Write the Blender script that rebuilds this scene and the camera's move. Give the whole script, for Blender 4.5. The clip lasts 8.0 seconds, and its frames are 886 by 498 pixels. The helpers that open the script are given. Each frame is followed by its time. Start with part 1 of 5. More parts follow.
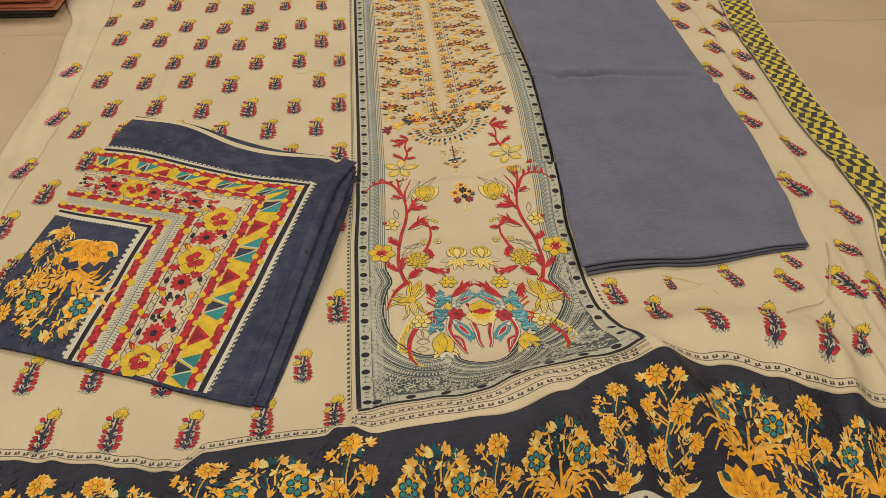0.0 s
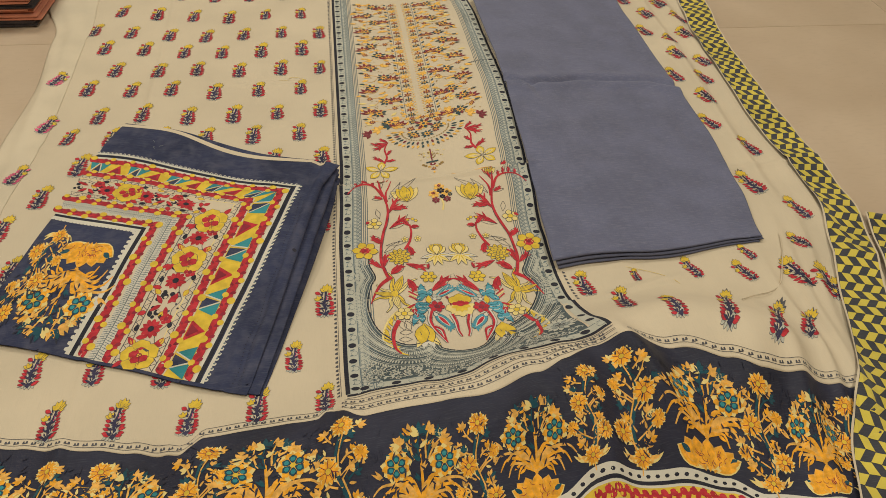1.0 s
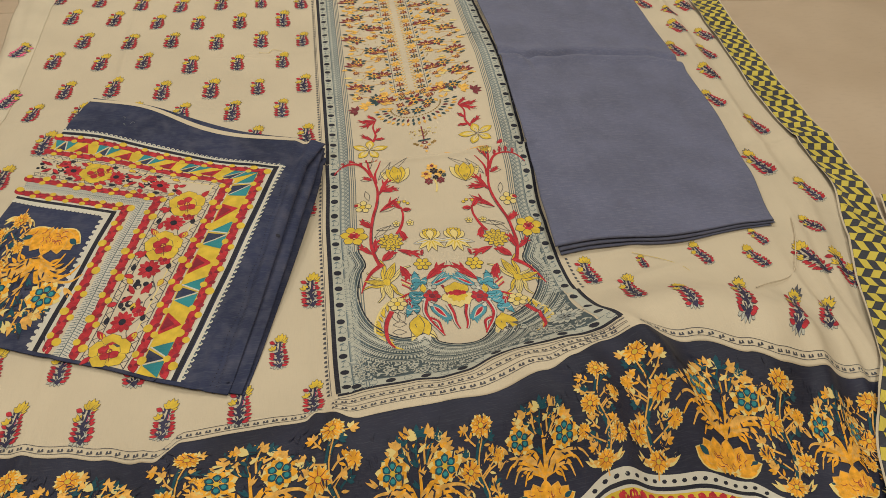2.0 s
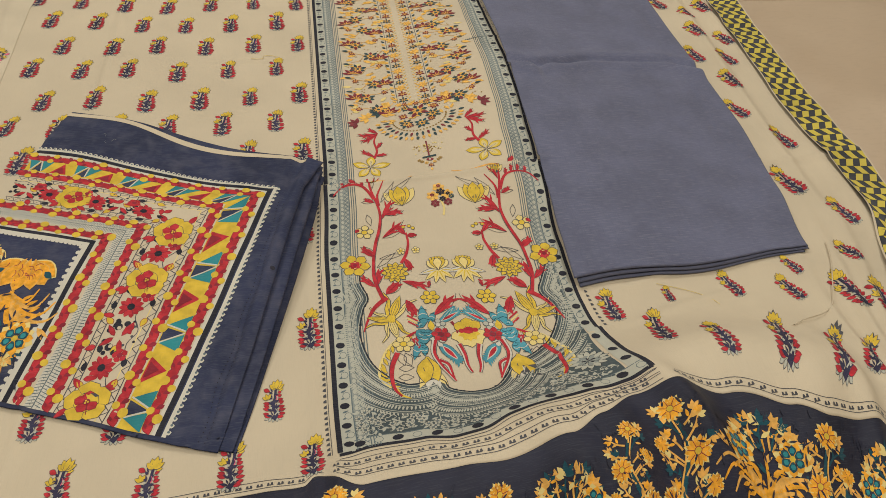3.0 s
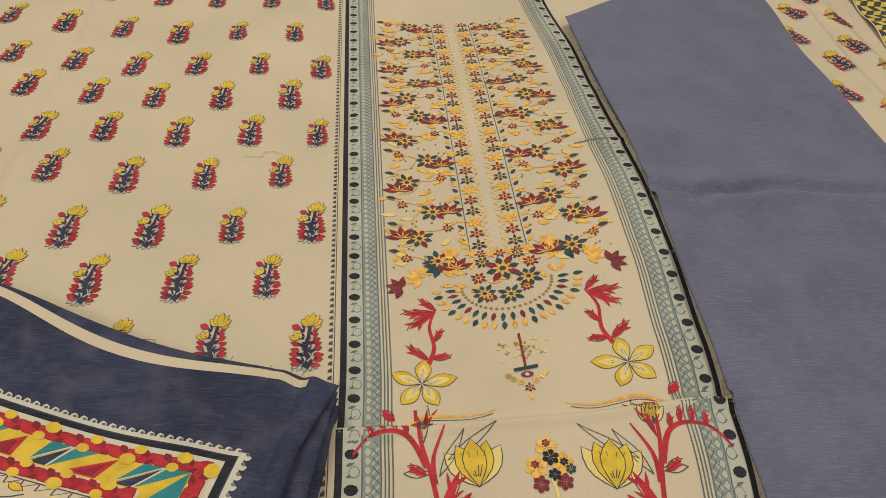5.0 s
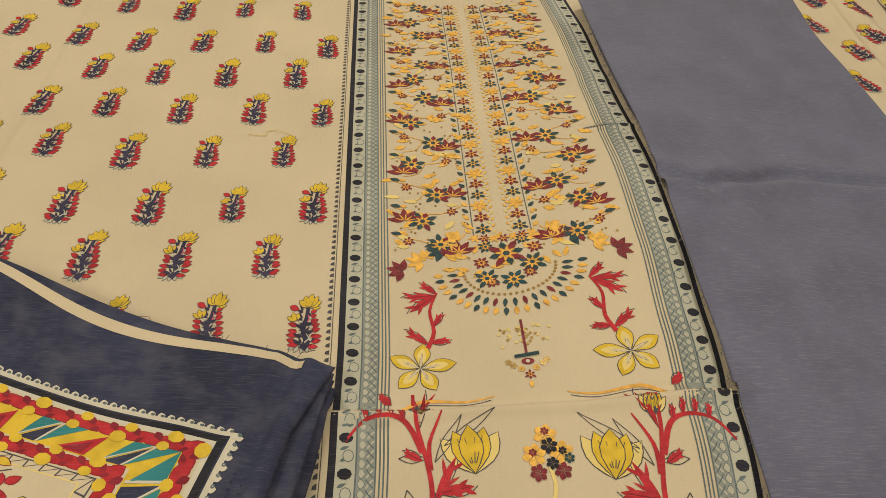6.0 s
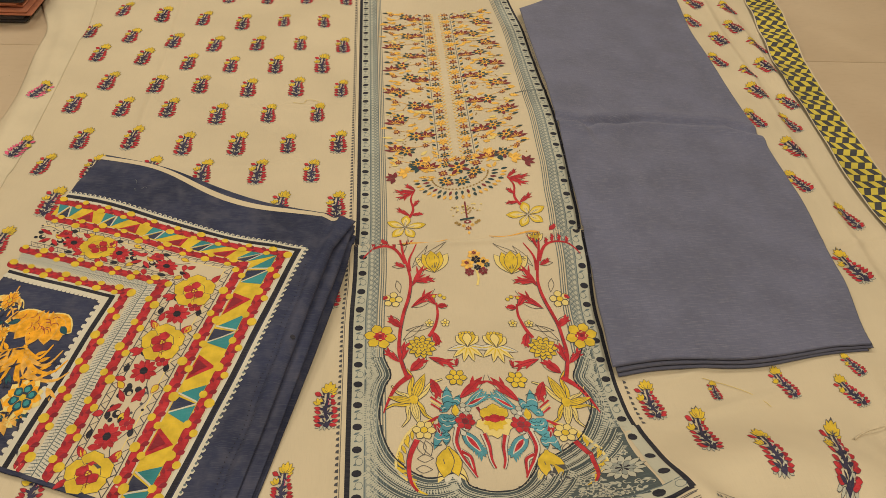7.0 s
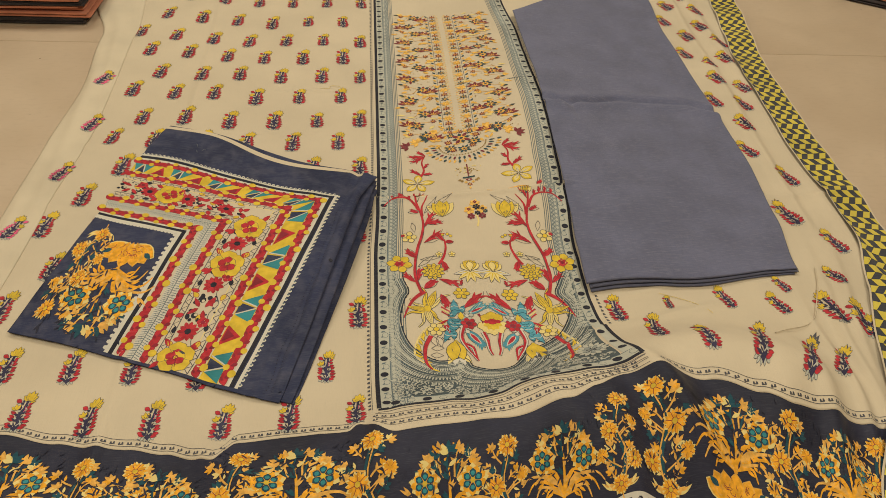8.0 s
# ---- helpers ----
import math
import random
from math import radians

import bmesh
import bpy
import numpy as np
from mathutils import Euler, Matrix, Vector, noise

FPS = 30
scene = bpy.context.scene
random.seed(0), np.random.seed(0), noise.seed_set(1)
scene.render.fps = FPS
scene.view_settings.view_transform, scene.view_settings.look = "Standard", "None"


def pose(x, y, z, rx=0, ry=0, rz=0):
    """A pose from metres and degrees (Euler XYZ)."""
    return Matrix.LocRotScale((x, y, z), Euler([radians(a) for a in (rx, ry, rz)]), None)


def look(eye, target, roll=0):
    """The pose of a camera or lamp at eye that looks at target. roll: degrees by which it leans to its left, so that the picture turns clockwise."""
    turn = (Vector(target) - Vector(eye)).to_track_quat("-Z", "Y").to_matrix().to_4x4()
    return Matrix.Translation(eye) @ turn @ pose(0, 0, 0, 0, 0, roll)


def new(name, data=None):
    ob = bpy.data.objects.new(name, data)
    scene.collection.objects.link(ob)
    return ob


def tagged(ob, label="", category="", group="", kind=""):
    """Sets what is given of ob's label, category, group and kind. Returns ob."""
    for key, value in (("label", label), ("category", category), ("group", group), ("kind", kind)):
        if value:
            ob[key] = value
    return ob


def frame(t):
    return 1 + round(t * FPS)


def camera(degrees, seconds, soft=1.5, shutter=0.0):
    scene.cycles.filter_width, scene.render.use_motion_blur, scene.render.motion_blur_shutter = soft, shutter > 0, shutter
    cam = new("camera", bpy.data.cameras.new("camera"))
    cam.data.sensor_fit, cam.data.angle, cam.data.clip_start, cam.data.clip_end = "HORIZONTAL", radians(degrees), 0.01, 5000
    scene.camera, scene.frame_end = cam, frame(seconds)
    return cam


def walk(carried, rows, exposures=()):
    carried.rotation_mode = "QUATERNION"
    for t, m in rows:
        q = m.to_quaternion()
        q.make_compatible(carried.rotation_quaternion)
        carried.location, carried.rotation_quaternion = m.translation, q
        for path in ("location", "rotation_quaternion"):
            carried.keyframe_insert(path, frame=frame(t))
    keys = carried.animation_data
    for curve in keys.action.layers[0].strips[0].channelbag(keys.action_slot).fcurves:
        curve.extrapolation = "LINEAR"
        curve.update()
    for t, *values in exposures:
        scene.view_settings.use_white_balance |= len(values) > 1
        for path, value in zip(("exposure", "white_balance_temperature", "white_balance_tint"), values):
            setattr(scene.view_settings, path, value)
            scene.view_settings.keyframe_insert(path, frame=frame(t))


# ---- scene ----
cam = camera(60.9, 8.0, soft=0.85)
PATH = [
    (0, (0.0501, -0.8616, 1.1674), (0.2263, 0.8363, -0.3443), 0.5),
    (0.5, (0.0233, -0.9889, 1.2586), (0.2276, 0.7216, -0.2348), 0.6),
    (1, (0.0305, -0.9484, 1.2278), (0.2799, 0.7454, -0.277), 1.3),
    (1.5, (0.0279, -0.9052, 1.1947), (0.304, 0.7602, -0.3374), 2.0),
    (1.7, (0.0179, -0.8896, 1.1799), (0.3068, 0.7665, -0.3602), 2.3),
    (3, (0.0105, -0.687, 1.1343), (0.324, 0.9283, -0.4435), 2.9),
    (3.5, (0.0138, -0.6348, 1.1252), (0.322, 1.0008, -0.4332), 3.3),
    (4, (0.0296, -0.3937, 1.0477), (0.3203, 1.269, -0.4856), 3.5),
    (4.5, (0.0209, -0.1165, 0.961), (0.2768, 1.5708, -0.5506), 3.7),
    (4.7, (0.0246, -0.0007, 0.9063), (0.2709, 1.6857, -0.6088), 3.9),
    (5.8, (0.0361, 0.224, 0.7729), (0.2588, 1.8883, -0.7695), 5.4),
    (6, (0.0416, 0.134, 0.8197), (0.249, 1.7941, -0.7296), 5.0),
    (6.5, (0.0345, -0.2558, 1.0226), (0.2211, 1.3969, -0.5358), 3.9),
    (7, (0.0496, -0.5535, 1.1537), (0.2342, 1.1185, -0.3853), 3.1),
    (7.5, (0.0286, -0.7697, 1.2141), (0.2133, 0.9247, -0.2998), 2.8),
    (8, (-0.0027, -0.936, 1.2586), (0.1858, 0.7728, -0.2394), 2.8),
]
EXPOSURES = [(0, -0.05, 6450, 10), (1.0, -0.05, 6120, 10), (1.7, -0.05, 6000, 10), (2.8, -0.05, 5820, 11), (4.7, -0.05, 5880, 11), (5.8, -0.05, 6500, 9), (7.0, -0.05, 6750, 10), (8.0, -0.05, 6520, 10)]
walk(cam, [(t, look(eye, target, roll)) for t, eye, target, roll in PATH], EXPOSURES)

# ---- world and lights ----
world = bpy.data.worlds.new("world")
world.use_nodes = True
scene.world = world
world.node_tree.nodes["Background"].inputs[0].default_value = (1.0, 0.94, 0.84, 1)
world.node_tree.nodes["Background"].inputs[1].default_value = 0.12
LAMP_WATTS, LAMP_COLOUR = 31.0, (1.0, 0.945, 0.80)
LAMPS = [(-1.3, -0.9), (1.2, -0.9), (-1.3, 2.3), (1.2, 2.3)]
CEILING = 2.9


# ---- materials ----
def mix_rgb(nt, a, b, fac, kind="MIX"):
    n = nt.nodes.new("ShaderNodeMix")
    n.data_type, n.blend_type = "RGBA", kind
    for sock, v in ((n.inputs[0], fac), (n.inputs[6], a), (n.inputs[7], b)):
        if isinstance(v, (int, float)):
            sock.default_value = v
        elif isinstance(v, tuple):
            sock.default_value = (*v[:3], 1)
        else:
            nt.links.new(v, sock)
    return n.outputs[2]


def noise_at(nt, scale, size=(1, 1, 1), detail=3.0):
    tc = nt.nodes.new("ShaderNodeTexCoord")
    mp = nt.nodes.new("ShaderNodeMapping")
    mp.inputs["Scale"].default_value = size
    n = nt.nodes.new("ShaderNodeTexNoise")
    n.inputs["Scale"].default_value, n.inputs["Detail"].default_value = scale, detail
    nt.links.new(tc.outputs["Object"], mp.inputs[0])
    nt.links.new(mp.outputs[0], n.inputs["Vector"])
    return n.outputs["Fac"]


def ramp(nt, fac, lo, hi, a=0.35, b=0.65):
    n = nt.nodes.new("ShaderNodeMapRange")
    n.inputs[1].default_value, n.inputs[2].default_value = a, b
    n.inputs[3].default_value, n.inputs[4].default_value = lo, hi
    nt.links.new(fac, n.inputs[0])
    return n.outputs[0]


def material(name, rgb, rough=0.85, vary=0.10, slub=0.08, bump=0.25, sheen=0.15, metal=0.0, turn=0.0, spec=0.25, blot=7.0, grain=1.0, worn=None):
    """Woven or printed cloth: broad tone, thread slubs in both directions and a fine relief."""
    m = bpy.data.materials.new(name)
    m.use_nodes = True
    nt = m.node_tree
    p = nt.nodes["Principled BSDF"]
    dark = tuple(c * (1 - vary) for c in rgb)
    light = tuple(min(1, c * (1 + vary)) for c in rgb)
    col = mix_rgb(nt, dark, light, ramp(nt, noise_at(nt, blot), 0, 1))
    warp = noise_at(nt, 1.0, (1100 * grain, 45 * grain, 60), 2.0)
    weft = noise_at(nt, 1.0, (45 * grain, 1100 * grain, 60), 2.0)
    col = mix_rgb(nt, col, (0.02, 0.02, 0.02), ramp(nt, warp, 0, slub, 0.5, 0.8))
    col = mix_rgb(nt, col, (0.95, 0.93, 0.9), ramp(nt, weft, 0, slub * 0.6, 0.52, 0.8))
    if worn:
        col = mix_rgb(nt, col, worn, ramp(nt, noise_at(nt, 30, (1, 1, 1), 7), 0, 0.55, 0.44, 0.72))
    nt.links.new(col, p.inputs["Base Color"])
    p.inputs["Roughness"].default_value, p.inputs["Metallic"].default_value = rough, metal
    p.inputs["Specular IOR Level"].default_value = spec
    p.inputs["Sheen Weight"].default_value = sheen
    p.inputs["Sheen Roughness"].default_value = 0.5
    if bump:
        add = nt.nodes.new("ShaderNodeMath")
        nt.links.new(warp, add.inputs[0])
        nt.links.new(weft, add.inputs[1])
        b = nt.nodes.new("ShaderNodeBump")
        b.inputs["Strength"].default_value, b.inputs["Distance"].default_value = bump, 0.0006
        nt.links.new(add.outputs[0], b.inputs["Height"])
        nt.links.new(b.outputs[0], p.inputs["Normal"])
    return m


CREAM = material("cream_cotton", (0.61, 0.515, 0.365), vary=0.045, slub=0.06, blot=4, sheen=0.05)
SHEER = material("sheer_cream_cotton", (0.625, 0.535, 0.385), vary=0.05, slub=0.04, sheen=0.05)
NAVY = material("navy_cotton", (0.023, 0.024, 0.043), rough=0.62, vary=0.25, slub=0.05, sheen=0.0, spec=0.28)
DUPATTA = material("faded_navy_cotton", (0.034, 0.040, 0.080), vary=0.2, slub=0.10, sheen=0.0, spec=0.2, worn=(0.105, 0.105, 0.145))
SLATE = material("slate_blue_cotton", (0.130, 0.136, 0.208), vary=0.09, slub=0.20, bump=0.5, sheen=0.12, blot=10)
SLATE_DARK = material("slate_blue_reverse", (0.12, 0.125, 0.185), vary=0.06, slub=0.12, bump=0.4)
INK = material("dark_ink", (0.022, 0.022, 0.032), vary=0.25, slub=0.08, sheen=0)
LINE = material("outline_ink", (0.075, 0.075, 0.085), vary=0.2, slub=0.05)
SPRIG = material("blue_black_ink", (0.042, 0.038, 0.075), vary=0.25, slub=0.08, sheen=0)
GREY = material("grey_green_ink", (0.12, 0.155, 0.165), vary=0.2, slub=0.1)
PALE = material("pale_grey_print", (0.47, 0.46, 0.375), vary=0.08, slub=0.08)
LACE = material("slate_green_print", (0.070, 0.090, 0.095), vary=0.2, slub=0.1, sheen=0)
MID = material("mid_grey_print", (0.27, 0.29, 0.265), vary=0.12, slub=0.1, sheen=0)
RED = material("red_ink", (0.46, 0.030, 0.040), vary=0.22, slub=0.08, sheen=0, blot=60)
CRIMSON = material("crimson_ink", (0.25, 0.02, 0.035), vary=0.25, slub=0.06)
PINK = material("pink_ink", (0.72, 0.11, 0.22), vary=0.15, slub=0.06)
YELLOW = material("yellow_ink", (0.68, 0.47, 0.045), vary=0.12, slub=0.06, sheen=0, blot=50)
SOFT = material("soft_yellow_ink", (0.76, 0.60, 0.22), vary=0.08, slub=0.05)
ORANGE = material("orange_ink", (0.80, 0.37, 0.024), vary=0.2, slub=0.10, sheen=0, blot=90)
PEACH = material("peach_ink", (0.74, 0.40, 0.085), vary=0.2, slub=0.08, sheen=0, blot=90)
TEAL = material("teal_ink", (0.035, 0.235, 0.26), vary=0.2, slub=0.08)
AQUA = material("turquoise_ink", (0.085, 0.30, 0.37), vary=0.2, slub=0.08)
DEEP = material("deep_teal_ink", (0.012, 0.07, 0.095), vary=0.2, slub=0.06)
WHITE = material("off_white_print", (0.62, 0.58, 0.48), vary=0.06, slub=0.05)
THREAD = material("marigold_thread", (0.84, 0.475, 0.085), rough=0.5, vary=0.2, slub=0.2, bump=0.9, sheen=0, blot=120)
MAROON = material("maroon_thread", (0.20, 0.018, 0.028), rough=0.55, vary=0.3, slub=0.15, bump=0.8, blot=120)
SPRUCE = material("spruce_thread", (0.018, 0.055, 0.065), rough=0.55, vary=0.3, slub=0.15, bump=0.8, blot=120)
GOLD = material("gold_sequin", (0.85, 0.62, 0.25), rough=0.25, vary=0.1, slub=0.0, bump=0, metal=0.9, sheen=0, spec=0.5)
CHARCOAL = material("charcoal_print", (0.045, 0.047, 0.056), vary=0.15, slub=0.06)
LEMON = material("lemon_print", (0.62, 0.50, 0.07), vary=0.10, slub=0.06)
CORAL = material("coral_cloth", (0.55, 0.20, 0.11), vary=0.2, slub=0.1)
SAGE = material("sage_cloth", (0.19, 0.27, 0.23), vary=0.25, slub=0.1)
# dark cloth; also colours the shaded gaps in the pile
DARK = material("dark_cloth_and_gaps", (0.03, 0.022, 0.022), vary=0.3, slub=0.08)
WALL = material("painted_wall", (0.72, 0.66, 0.55), vary=0.03, slub=0.0, bump=0.0, sheen=0)
GROUT = material("grout", (0.30, 0.24, 0.18), rough=0.95, vary=0.15, slub=0.0, bump=0.0, sheen=0)


def tile_material():
    m = bpy.data.materials.new("polished_tile")
    m.use_nodes = True
    nt = m.node_tree
    p = nt.nodes["Principled BSDF"]
    col = mix_rgb(nt, (0.50, 0.385, 0.265), (0.57, 0.45, 0.32), ramp(nt, noise_at(nt, 2.2, (1, 1, 1), 6), 0, 1))
    col = mix_rgb(nt, col, (0.42, 0.32, 0.22), ramp(nt, noise_at(nt, 30, (1, 3, 1), 5), 0, 0.3, 0.5, 0.8))
    col = mix_rgb(nt, col, (0.10, 0.07, 0.05), ramp(nt, noise_at(nt, 42, (1, 1, 1), 1), 0, 0.9, 0.79, 0.82))
    nt.links.new(col, p.inputs["Base Color"])
    nt.links.new(ramp(nt, noise_at(nt, 9), 0.32, 0.5), p.inputs["Roughness"])
    p.inputs["Specular IOR Level"].default_value = 0.35
    return m


TILE = tile_material()


# ---- building helpers ----
def mesh_object(name, verts, faces, mats, index=None, parent=None, label="", smooth=True):
    me = bpy.data.meshes.new(name)
    me.from_pydata(verts, [], faces)
    for m in mats:
        me.materials.append(m)
    if index:
        me.polygons.foreach_set("material_index", index)
    if smooth:
        me.polygons.foreach_set("use_smooth", [True] * len(me.polygons))
    me.update()
    ob = new(name, me)
    ob.parent = parent
    return tagged(ob, label) if label else ob


def thing(name, label, category, at=(0, 0, 0), group="", kind=""):
    """An empty at the thing's base that holds its parts."""
    ob = new(name)
    ob.empty_display_size = 0.1
    return tagged(ob, label, category, group, kind)


def bell(x, y, cx, cy, sx, sy, a=0.0):
    c, s = math.cos(a), math.sin(a)
    dx, dy = x - cx, y - cy
    return math.exp(-0.5 * (((c * dx + s * dy) / sx) ** 2 + ((c * dy - s * dx) / sy) ** 2))


def groove(d, w):
    return math.exp(-(d / w) ** 2) if abs(d) < 4 * w else 0.0


def step(d):
    return 0.5 + 0.5 * math.tanh(d)


def along(table, x):
    """Piecewise smooth value from (x, y) pairs."""
    if x <= table[0][0]:
        return table[0][1]
    for (a, p), (b, q) in zip(table, table[1:]):
        if x <= b:
            u = (x - a) / (b - a)
            return p + (q - p) * u * u * (3 - 2 * u)
    return table[-1][1]


# heights of the cloths over the floor
def heights(x, y):
    """The big printed cloth as it lies, for whole arrays."""
    def bl(cx, cy, sx, sy, a=0.0):
        c, s = math.cos(a), math.sin(a)
        dx, dy = x - cx, y - cy
        return np.exp(-0.5 * (((c * dx + s * dy) / sx) ** 2 + ((c * dy - s * dx) / sy) ** 2))

    def gr(d, w):
        return np.exp(-(d / w) ** 2)

    def st(d):
        return 0.5 + 0.5 * np.tanh(d)
    sin = np.sin
    z = 0.011 + 0.055 * bl(0.47, 1.1, 0.13, 0.37)
    # the slack heaped under the near hem
    z = z + 0.135 * bl(0.46, -0.11, 0.22, 0.115, 0.10) + 0.080 * bl(0.82, 0.0, 0.13, 0.10, -0.2) + 0.040 * bl(0.06, -0.10, 0.20, 0.08)
    z = z + 0.03 * bl(0.47, 0.02, 0.22, 0.055, 0.30) + 0.03 * bl(0.0, -0.16, 0.25, 0.06, 0.12)
    z = z + 0.030 * bl(0.64, 0.06, 0.12, 0.085, -0.2)
    # folds running down through the dark border
    for cx, cy, w, ln, a, h in ((0.535, -0.10, 0.026, 0.12, -0.32, 0.040), (0.43, -0.22, 0.022, 0.10, -0.15, 0.030), (0.34, -0.15, 0.030, 0.10, -0.5, 0.018), (0.86, -0.18, 0.018, 0.14, 0.10, 0.020),
                                (0.76, -0.12, 0.03, 0.12, 0.30, 0.012), (-0.02, -0.13, 0.012, 0.10, 0.05, 0.010), (-0.30, -0.13, 0.022, 0.10, -0.8, 0.018), (-0.55, -0.10, 0.012, 0.10, -0.1, 0.008),
                                (0.97, 0.02, 0.010, 0.16, 0.10, 0.014), (1.035, 0.08, 0.011, 0.20, 0.16, 0.016), (1.09, 0.18, 0.012, 0.20, 0.24, 0.014), (0.92, -0.05, 0.02, 0.2, 0.05, -0.006)):
        z = z + h * bl(cx, cy, w, ln, -a)
    z = z - 0.020 * bl(0.615, -0.05, 0.030, 0.06, 0.25)
    z = z + 0.0028 * sin(11 * x + 3.1 * sin(2.3 * y)) + 0.0024 * sin(7.7 * y + 2.2 * sin(3.7 * x + 1))
    z = z + 0.0028 * sin(23 * x - 9 * y) * sin(5 * y + 1.3) + 0.0006 * sin(57 * x + 21 * y + 2 * sin(9 * y)) * sin(6 * x - 3 * y)
    # pressed creases
    z = z + 0.0038 * gr(x + 0.575 + 0.03 * (y - 1.0), 0.011) + 0.0030 * gr(x + 0.052, 0.010) * st(6 * (0.45 - y))
    z = z + 0.003 * gr(y - 1.62 + 0.12 * (x + 0.5), 0.03) + 0.004 * gr(y - 1.29 - 0.1 * (x + 0.25), 0.010) * bl(-0.16, 1.32, 0.09, 0.1)
    z = z + 0.004 * gr(y - 1.02 - 0.05 * x, 0.02) * st((-x - 0.1) / 0.1) + 0.003 * gr(y - 0.52 + 0.2 * x, 0.02)
    # slack beside the trouser cloth
    z = z + 0.012 * gr(x - 1.145 - 0.05 * (y - 0.6), 0.018) * st((y - 0.5) / 0.1) + 0.016 * gr(x - 1.235 - 0.04 * (y - 0.6), 0.020) * st((y - 0.35) / 0.15) * (0.6 + 0.4 * sin(5 * y))
    z = z + 0.005 * gr(y - 0.30 - 0.35 * (x - 0.6), 0.012) * bl(0.72, 0.33, 0.14, 0.1) + 0.006 * gr(y - 0.21 - 0.30 * (x - 0.62), 0.014) * bl(0.70, 0.24, 0.10, 0.1)
    z = z + 0.005 * gr(y - 0.66 - 0.1 * (x - 1.0), 0.012) * st((x - 1.0) / 0.05)
    # pleat across the panel
    z = z + 0.018 * st((0.690 - y) / 0.0035) * st((y - 0.56) / 0.05) * st((x + 0.03) / 0.02) * st((0.53 - x) / 0.01)
    z = z + 0.006 * gr(y - 0.680, 0.009) * st((x + 0.03) / 0.02) * st((0.53 - x) / 0.01) - 0.003 * gr(y - 0.705, 0.008) * st((x + 0.03) / 0.02) * st((0.53 - x) / 0.01)
    z = z + 0.004 * gr(y - 1.29, 0.008) * st((x - 0.40) / 0.02) * st((0.6 - x) / 0.02)
    # crease running into the panel's lower corner
    z = z + 0.007 * gr(y - 0.082 - 0.56 * (x - 0.31), 0.007) * bl(0.39, 0.13, 0.08, 0.06)
    z = np.maximum(z, 0.004)
    return z + 0.009 * st((0.20 - y + 0.55 * (x - 0.47)) / 0.010) * bl(0.49, 0.13, 0.06, 0.06)


GX, GY, GS = -1.3, -0.85, 0.004
GRID = heights(*np.meshgrid(GX + GS * np.arange(760), GY + GS * np.arange(860))).tolist()


def lie(x, y):
    """The big printed cloth as it lies."""
    a, b = (x - GX) / GS, (y - GY) / GS
    i, j = min(758, max(0, int(a))), min(858, max(0, int(b)))
    a, b = a - i, b - j
    p, q = GRID[j], GRID[j + 1]
    return (p[i] * (1 - a) + p[i + 1] * a) * (1 - b) + (q[i] * (1 - a) + q[i + 1] * a) * b


def hem(x):
    """Where the cream ends and the dark border begins."""
    return along([(-1.1, 0.0), (-0.738, -0.021), (-0.629, -0.045), (-0.556, -0.062), (-0.487, -0.071), (-0.417, -0.086), (-0.352, -0.108), (-0.32, -0.118), (-0.285, -0.074),
                  (-0.138, -0.073), (-0.071, -0.081), (-0.055, -0.068), (0.025, -0.112), (0.163, -0.121), (0.23, -0.129), (0.329, -0.116), (0.389, -0.083), (0.455, -0.048),
                  (0.554, -0.040), (0.625, -0.046), (0.721, -0.082), (0.782, -0.104), (0.867, -0.109), (1.012, -0.118), (1.4, -0.18)], x)


def band_end(x):
    return along([(-1.1, -0.30), (-0.4, -0.36), (0.0, -0.34), (0.24, -0.335), (0.34, -0.305), (0.409, -0.277), (0.553, -0.280), (0.654, -0.297), (0.72, -0.33), (0.9, -0.36), (1.4, -0.42)], x)


def edge_left(y):
    return along([(-0.5, -1.02), (0.4, -0.985), (0.65, -0.972), (1.0, -0.965), (1.3, -0.952), (1.7, -0.985), (2.03, -1.08), (2.5, -1.2)], y)


def edge_right(y):
    return along([(-0.5, 0.92), (-0.33, 0.96), (-0.08, 1.10), (0.11, 1.17), (0.34, 1.27), (0.6, 1.32), (1.4, 1.33), (2.03, 1.44), (2.5, 1.55)], y)


def fold_left(y):
    return along([(-0.5, -0.95), (0.7, -0.885), (1.08, -0.864), (1.73, -0.886), (2.04, -0.91), (2.5, -0.95)], y)


def sheet(name, place, nu, nv, surf, mat, parent, lift=0.0, thick=0.0012, label=""):
    """A cloth spread over a surface; place(u, v) gives its plan."""
    vs, fs = [], []
    for j in range(nv + 1):
        for i in range(nu + 1):
            x, y = place(i / nu, j / nv)
            vs.append((x, y, surf(x, y) + lift))
    for j in range(nv):
        for i in range(nu):
            a = j * (nu + 1) + i
            fs.append((a, a + 1, a + nu + 2, a + nu + 1))
    ob = mesh_object(name, vs, fs, [mat], None, parent, label)
    md = ob.modifiers.new("thickness", "SOLIDIFY")
    md.thickness, md.offset = thick, -1
    return ob


